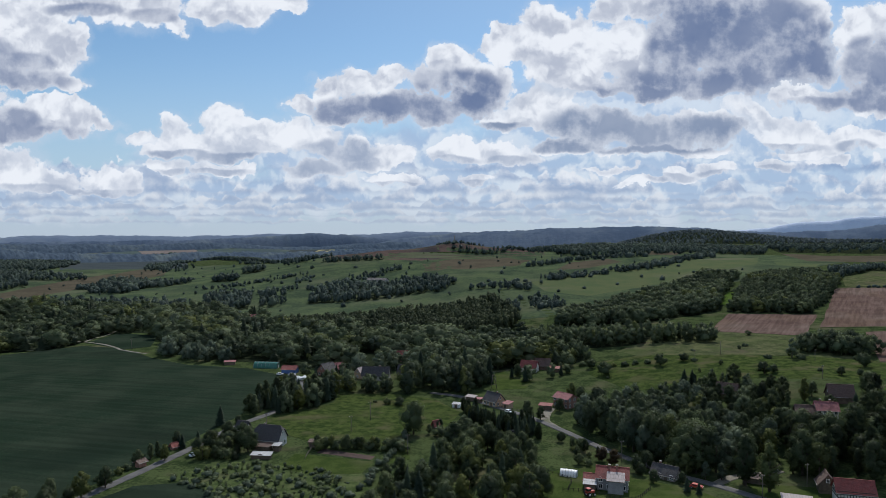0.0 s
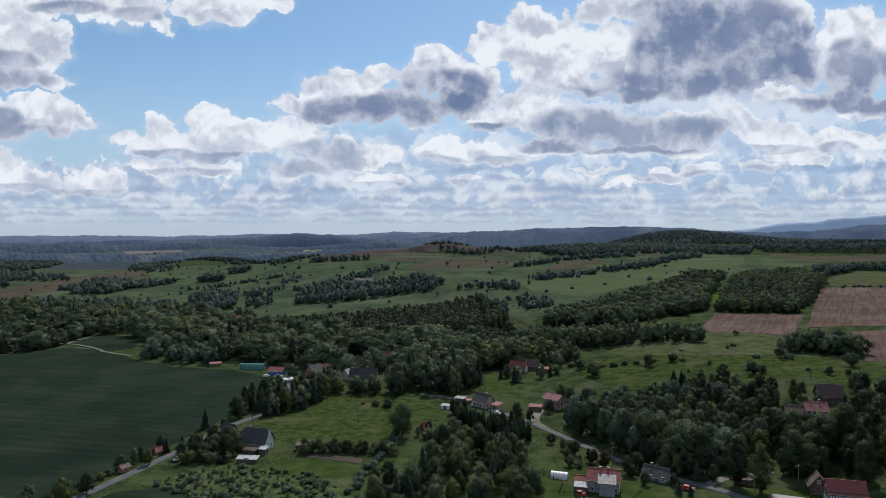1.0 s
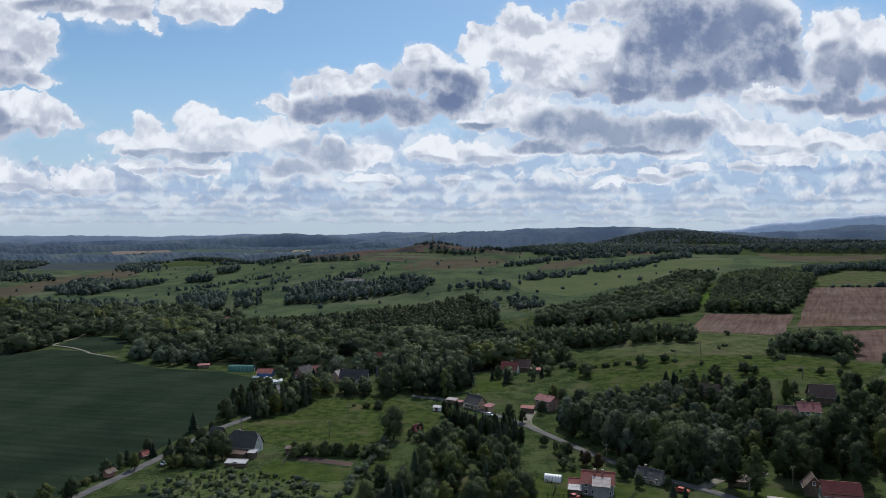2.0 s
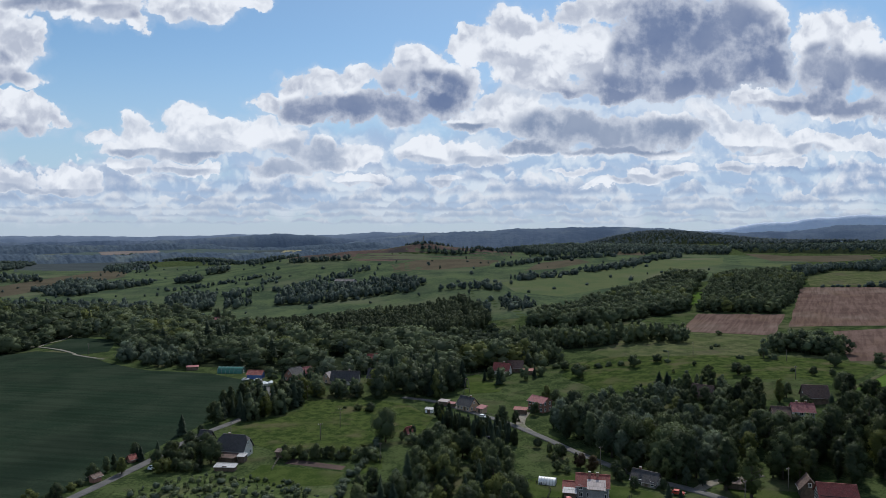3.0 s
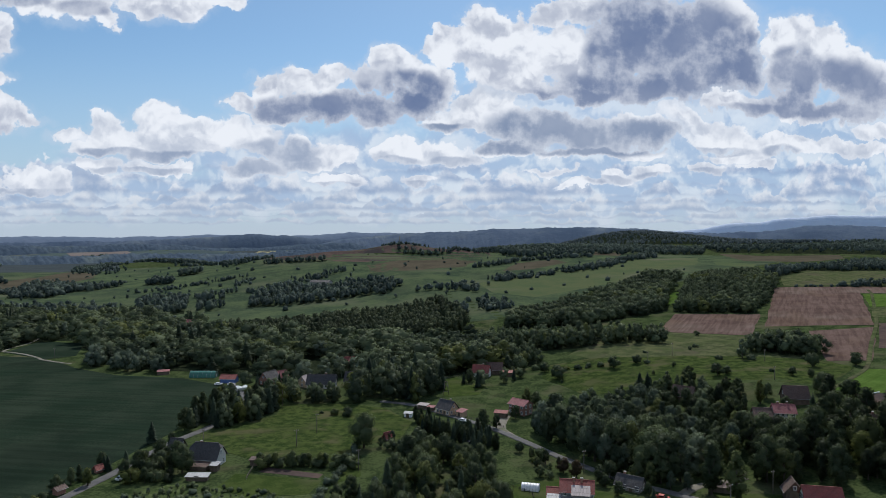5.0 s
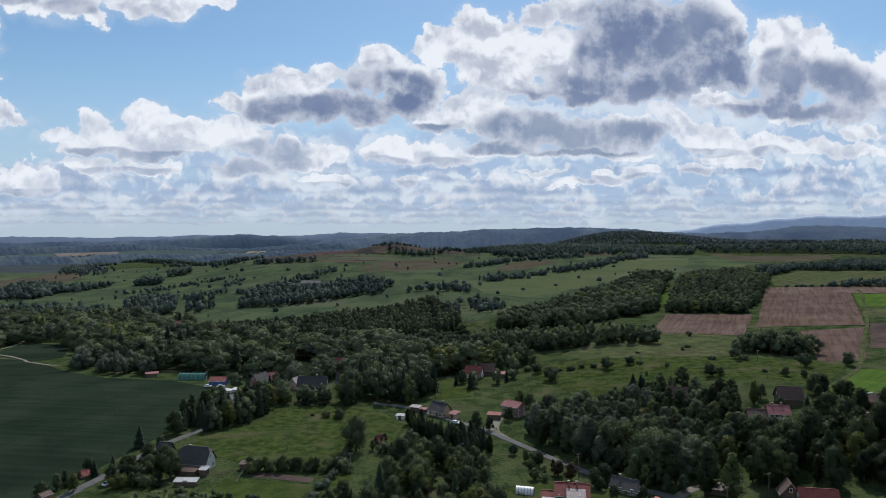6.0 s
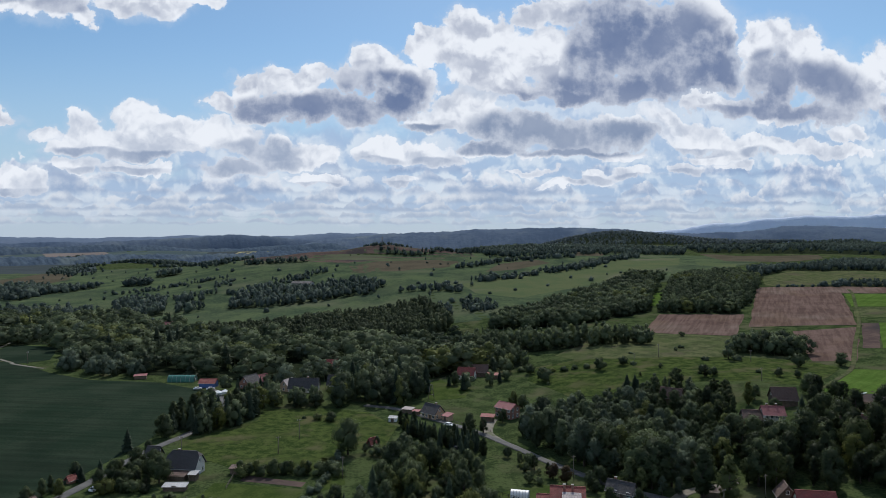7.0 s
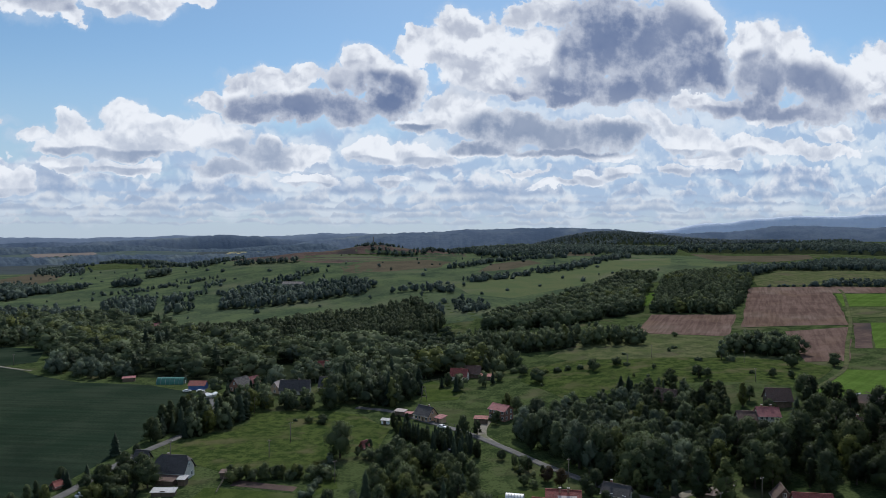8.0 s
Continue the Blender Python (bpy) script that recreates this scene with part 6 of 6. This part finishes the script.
house(60, 417, -15, 11, 7, 3.0, 3.6, "timber", "roof_brown", "brown-roofed barn behind the red house", name="barn", category="barn", rows=())
shed(67, 408, -20, 6, 4, 2.2, 2.8, "timber", "roof_red", "low shed with a red roof")
house(155.5, 276, -16, 7.8, 6.5, 4.4, 2.6, "render", "roof_pink", "white farmhouse with a pinkish red roof", rows=((1.4,), (3.6,)), long_n=4, chimneys=((-2.0, 0.5), (1.5, 0.5)))
house(148, 278.5, -16, 6.5, 6.5, 3.4, 2.8, "timber", "roof_brown", "dark barn built against the white farmhouse", name="barn", category="barn", rows=())
house(171, 293, -14, 9.5, 7.0, 3.2, 4.2, "timber", "roof_brown", "old wooden barn with a broad brown roof", name="barn", category="barn", rows=())
house(134, 320, -40, 9, 6, 3.0, 3.8, "timber", "roof_brown", "dark wooden barn half hidden by trees", name="barn", category="barn", rows=())
house(174, 250, -30, 17, 9, 3.2, 4.2, "render", "roof_brown", "long farmhouse with a brown roof among trees", rows=((1.5,),), long_n=5, chimneys=((0.0, 0.4), (5.0, 0.4)))
house(74.5, 227, -40, 8.0, 5.2, 1.9, 2.4, "stonewall", "roof_dark", "dark-roofed low stone house beside the road", rows=((1.4,),), chimneys=((-2.0, 0.5),))
house(-38, 387, -6, 15, 8, 2.8, 4.2, "render", "roof_dark", "long low house with a dark roof", rows=((1.5,),), long_n=5, chimneys=((2.0, 0.4),))
house(-47, 391, 60, 7, 6, 2.8, 3.2, "buff", "roof_grey", "small gabled wing with a pale roof", rows=((1.4,),), long_n=2, gable_n=1)
house(-21, 391, -10, 9, 8, 3.2, 4.2, "render", "roof_dark", "white gabled house with a dark grey roof", rows=((1.5,),), chimneys=((1.0, 0.4),))
shed(-17.5, 384, 10, 4.5, 4, 2.4, 3.2, "render", "roof_white", "white shed with a bright roof")
house(-68, 399, 55, 9, 7, 3.2, 3.8, "brickwall", "roof_dark", "brick gabled house with a dark roof", rows=((1.5,),))
house(-63, 405, 40, 7, 5, 3.0, 3.0, "buff", "roof_pink", "small orange gabled house with a pink roof", rows=((1.5,),), long_n=2, gable_n=1)
house(-28, 444, 10, 10, 7, 3.0, 3.6, "brickwall", "roof_red", "dark red roofed house deep in the wood", rows=((1.5,),))
house(-91, 405, -8, 8.5, 6, 2.6, 1.8, "blue_paint", "roof_red", "blue shed with a red gabled roof", name="shed", category="shed", rows=(), gable_n=0)
house(-177, 633, 20, 12, 9, 4.0, 4.5, "buff", "roof_pink", "pink-roofed house on the far valley side", rows=((1.5,),))
house(-250, 602, 0, 12, 6, 2.6, 1.8, "render", "roof_white", "low white building at the wood edge", rows=((1.4,),))
house(-86, 897, -20, 26, 12, 3.5, 2.5, "concrete", "roof_dark", "long grey shed on the hillside", name="barn", category="barn", rows=())
shed(-135, 431, 10, 6.5, 3, 2.0, 2.5, "timber", "roof_pink", "low shed with a pinkish roof by the wood")
tunnel(42.5, 229, -20, 5.6, 3.6, 2.1, "white_sheet", "white foil garden tunnel on the lawn")
tunnel(-109, 421, -6, 15, 6, 3.6, "green_sheet", "long green foil tunnel beside the cereal field")


def timber_framed(x, y, turn):
    """The white house with black framing along its upper storey."""
    root = house(x, y, turn, 10, 6.0, 4.4, 3.0, "render", "roof_red", "white timber-framed house with a dark red tiled roof", rows=((1.4,),), long_n=5)
    for sgn in (-1, 1):
        for k in range(13):
            part("post", blocks((-5 + 10 * k / 12, sgn * 3.03, 3.6, 0.2, 0.08, 2.0)), "beam", root, "black timber post")
        for z in (2.65, 3.6, 4.55):
            part("rail", blocks((0, sgn * 3.045, z, 10, 0.08, 0.18)), "beam", root, "black timber rail")
    for sgn in (-1, 1):
        for k in range(8):
            part("post", blocks((sgn * 5.03, -3.0 + 6.0 * k / 7, 3.6, 0.08, 0.2, 2.0)), "beam", root, "black timber post")
        for z in (2.65, 3.6, 4.55):
            part("rail", blocks((sgn * 5.045, 0, z, 0.08, 6.0, 0.18)), "beam", root, "black timber rail")


timber_framed(123.5, 204, -16)
house(121, 214, 70, 5, 5, 3.2, 3.0, "timber", "roof_brown", "small outbuilding with a steep brown roof", name="barn", category="barn", rows=())
shed(103, 222, -25, 9, 3.5, 1.9, 2.3, "timber", "roof_brown", "brown lean-to shed beside the lawn")
shed(106, 203, -22, 8, 4, 2.2, 2.5, "timber", "roof_grey", "low shed with a grey sheet roof")

# ---------------------------------------------------------------- small things
car(-91, 249, 60, "car_white", "white parked car beside the lane")
car(30, 311, -40, "car_white", "white car parked by the road")
car(27, 281, -50, "car_dark", "dark car parked beside the hedge")
car(29.5, 277, -50, "car_dark", "dark car parked in the yard")
car(-95, 397, 20, "car_white", "white van-like car beside the blue shed")
car(-88, 396, 10, "car_white", "white car on the gravel yard")
car(81, 217, -30, "red_paint", "red car beside the road")
for px, py, tall in ((-32, 299, 8.5), (-38, 281, 7), (-13, 251, 8), (163, 400, 8), (144, 389, 7), (-53, 347, 8), (-73, 281, 8), (64, 243, 8), (205, 375, 7), (184, 330, 7), (117, 218, 8), (98, 208, 8), (-225, 492, 8)):
    utility_pole(px, py, tall, 20)


def tractor(x, y, turn):
    root = root_at("tractor", x, y, turn, -0.12)
    part("bonnet", blocks((1.0, 0, 1.15, 1.7, 0.8, 0.75), bevel=0.1), "red_paint", root)
    cab = part("cab", blocks((-0.5, 0, 1.2, 1.3, 1.3, 0.9), bevel=0.06), "red_paint", root)
    part("cab_window", blocks((-0.5, 0, 1.95, 1.2, 1.2, 0.75), bevel=0.05), "glass", cab)
    part("cab_roof", blocks((-0.5, 0, 2.42, 1.45, 1.4, 0.14), bevel=0.05), "red_paint", cab)
    for px, r, w in ((-0.75, 0.75, 0.42), (1.35, 0.48, 0.3)):
        for s in (-1, 1):
            bm = bmesh.new()
            bmesh.ops.create_cone(bm, cap_ends=True, segments=18, radius1=r, radius2=r, depth=w, matrix=pose(px, s * 0.82, r - 0.1, 90))
            wheel = part("wheel", bm, "rubber", root, "black tyre")
            bm = bmesh.new()
            bmesh.ops.create_cone(bm, cap_ends=True, segments=12, radius1=r * 0.5, radius2=r * 0.45, depth=w + 0.03, matrix=pose(px, s * 0.82, r - 0.1, 90))
            part("rim", bm, "white", wheel)
    tagged(root, "small red tractor standing on the lawn", "tractor")


tractor(45.5, 210.5, 30)


def fence(line, label, tall=1.0, gap=1.4, mat="beam"):
    """Posts with two rails along a line."""
    pts = glide(line, gap)
    x0, y0 = pts[0]
    root = new("fence")
    root.matrix_basis = pose(x0, y0, float(height(x0, y0)))
    z0 = float(height(x0, y0))
    post = blocks((0, 0, tall / 2, 0.16, 0.16, tall + 0.3), bevel=0.02)
    me = bpy.data.meshes.new("post")
    post.to_mesh(me)
    post.free()
    me.materials.append(M[mat])
    for x, y in pts:
        ob = new("post", me)
        ob.parent = root
        ob.matrix_basis = pose(x - x0, y - y0, float(height(x, y)) - z0)
    for (ax, ay), (bx, by) in zip(pts, pts[1:]):
        for h in (0.45, 0.85):
            v, f = tube([(ax - x0, ay - y0, float(height(ax, ay)) - z0 + h * tall), (bx - x0, by - y0, float(height(bx, by)) - z0 + h * tall)], [0.05, 0.05], 4)
            rail = raw_mesh("rail", v, f, False)
            rail.materials.append(M[mat])
            new("rail", rail).parent = root
    tagged(root, label, "fence")


fence([(38, 215), (46, 213.5), (53, 209), (59, 207.5), (66, 216)], "low dark wooden fence round the red-roofed house")
fence([(36, 232), (42, 224), (40, 216)], "low dark fence beside the white tunnel", gap=1.8)
fence([(33, 316), (42, 307), (46, 300)], "grey garden fence along the road", gap=1.6, mat="pole")
fence([(20, 398), (30, 404), (40, 410)], "grey wooden fence above the lawn", gap=2.0, mat="pole")
fence([(-50, 258), (-50, 246)], "weathered fence beside the garden bed", gap=1.6, mat="pole")


def timber_tower(x, y):
    """Two leaning poles joined by rails: an old double pole of a power line."""
    root = root_at("double_pole", x, y, 15, 0.2)
    for s in (-1, 1):
        v, f = tube([(s * 1.7, 0, 0), (s * 0.45, 0, 8.0)], [0.16, 0.12], 7)
        me = raw_mesh("leg", v, f)
        me.materials.append(M["pole"])
        new("leg", me).parent = root
    for z, w in ((2.5, 2.7), (7.6, 1.8)):
        part("crossbar", blocks((0, 0, z, w, 0.14, 0.16), bevel=0.01), "pole", root)
    tagged(root, "weathered wooden double pole of a power line", "utility pole")


timber_tower(27, 361)


def fleece(line, label):
    """A low white foil tunnel over a row of plants."""
    pts = glide(line, 1.5)
    x0, y0 = pts[0]
    root = new("row_cover")
    z0 = float(height(x0, y0))
    root.matrix_basis = pose(x0, y0, z0)
    v, f = tube([(x - x0, y - y0, float(height(x, y)) - z0 + 0.12) for x, y in pts], [0.32 + 0.04 * (i % 2) for i in range(len(pts))], 8)
    me = raw_mesh("cover", v, f)
    me.materials.append(M["white_sheet"])
    new("cover", me).parent = root
    tagged(root, label, "row cover", "row covers")


fleece([(192.5, 288.5), (199, 292)], "white foil row cover over vegetables beside the dark plot")
fleece([(206, 296), (214, 299)], "white foil row cover over vegetables beside the dark plot")


def marquee(x, y, turn, w=4.0):
    root = root_at("party_tent", x, y, turn)
    h = w / 2
    part("roof", solid([(-h, -h, 2.1), (h, -h, 2.1), (h, h, 2.1), (-h, h, 2.1), (0, 0, 3.3)], [(0, 1, 4), (1, 2, 4), (2, 3, 4), (3, 0, 4), (0, 1, 2, 3)]), "white_sheet", root)
    for px in (-1, 1):
        for py in (-1, 1):
            part("leg", blocks((px * (h - 0.1), py * (h - 0.1), 1.05, 0.07, 0.07, 2.1)), "white", root)
    part("side_sheet", blocks((0, h - 0.05, 1.2, w - 0.2, 0.04, 1.7)), "white_sheet", root)
    tagged(root, "white party tent standing on a gravel yard", "tent", "white tents")


marquee(-81, 380, 10), marquee(-77.5, 382, 25, 3.4)


def stack(x, y, turn):
    """A pile of brown boards."""
    root = root_at("board_pile", x, y, turn)
    rng = random.Random(5)
    for k in range(6):
        part("board", blocks((rng.uniform(-0.2, 0.2), rng.uniform(-0.3, 0.3), 0.12 + 0.2 * k, 4.0, 1.4 - 0.1 * k, 0.18), bevel=0.01), "timber", root)
    tagged(root, "pile of brown boards in the farmyard", "board pile")


stack(143, 276, -10)


def lookout(x, y):
    root = root_at("lookout_mast", x, y, 0)
    v, f = tube([(0, 0, 0), (0, 0, 7), (0, 0, 13)], [1.3, 0.9, 0.7], 8)
    me = raw_mesh("shaft", v, f)
    me.materials.append(M["stonewall"])
    new("shaft", me).parent = root
    part("top", blocks((0, 0, 13.4, 2.4, 2.4, 0.9), bevel=0.1), "stonewall", root)
    tagged(root, "small stone lookout on the hilltop", "tower")


lookout(20, 1176)
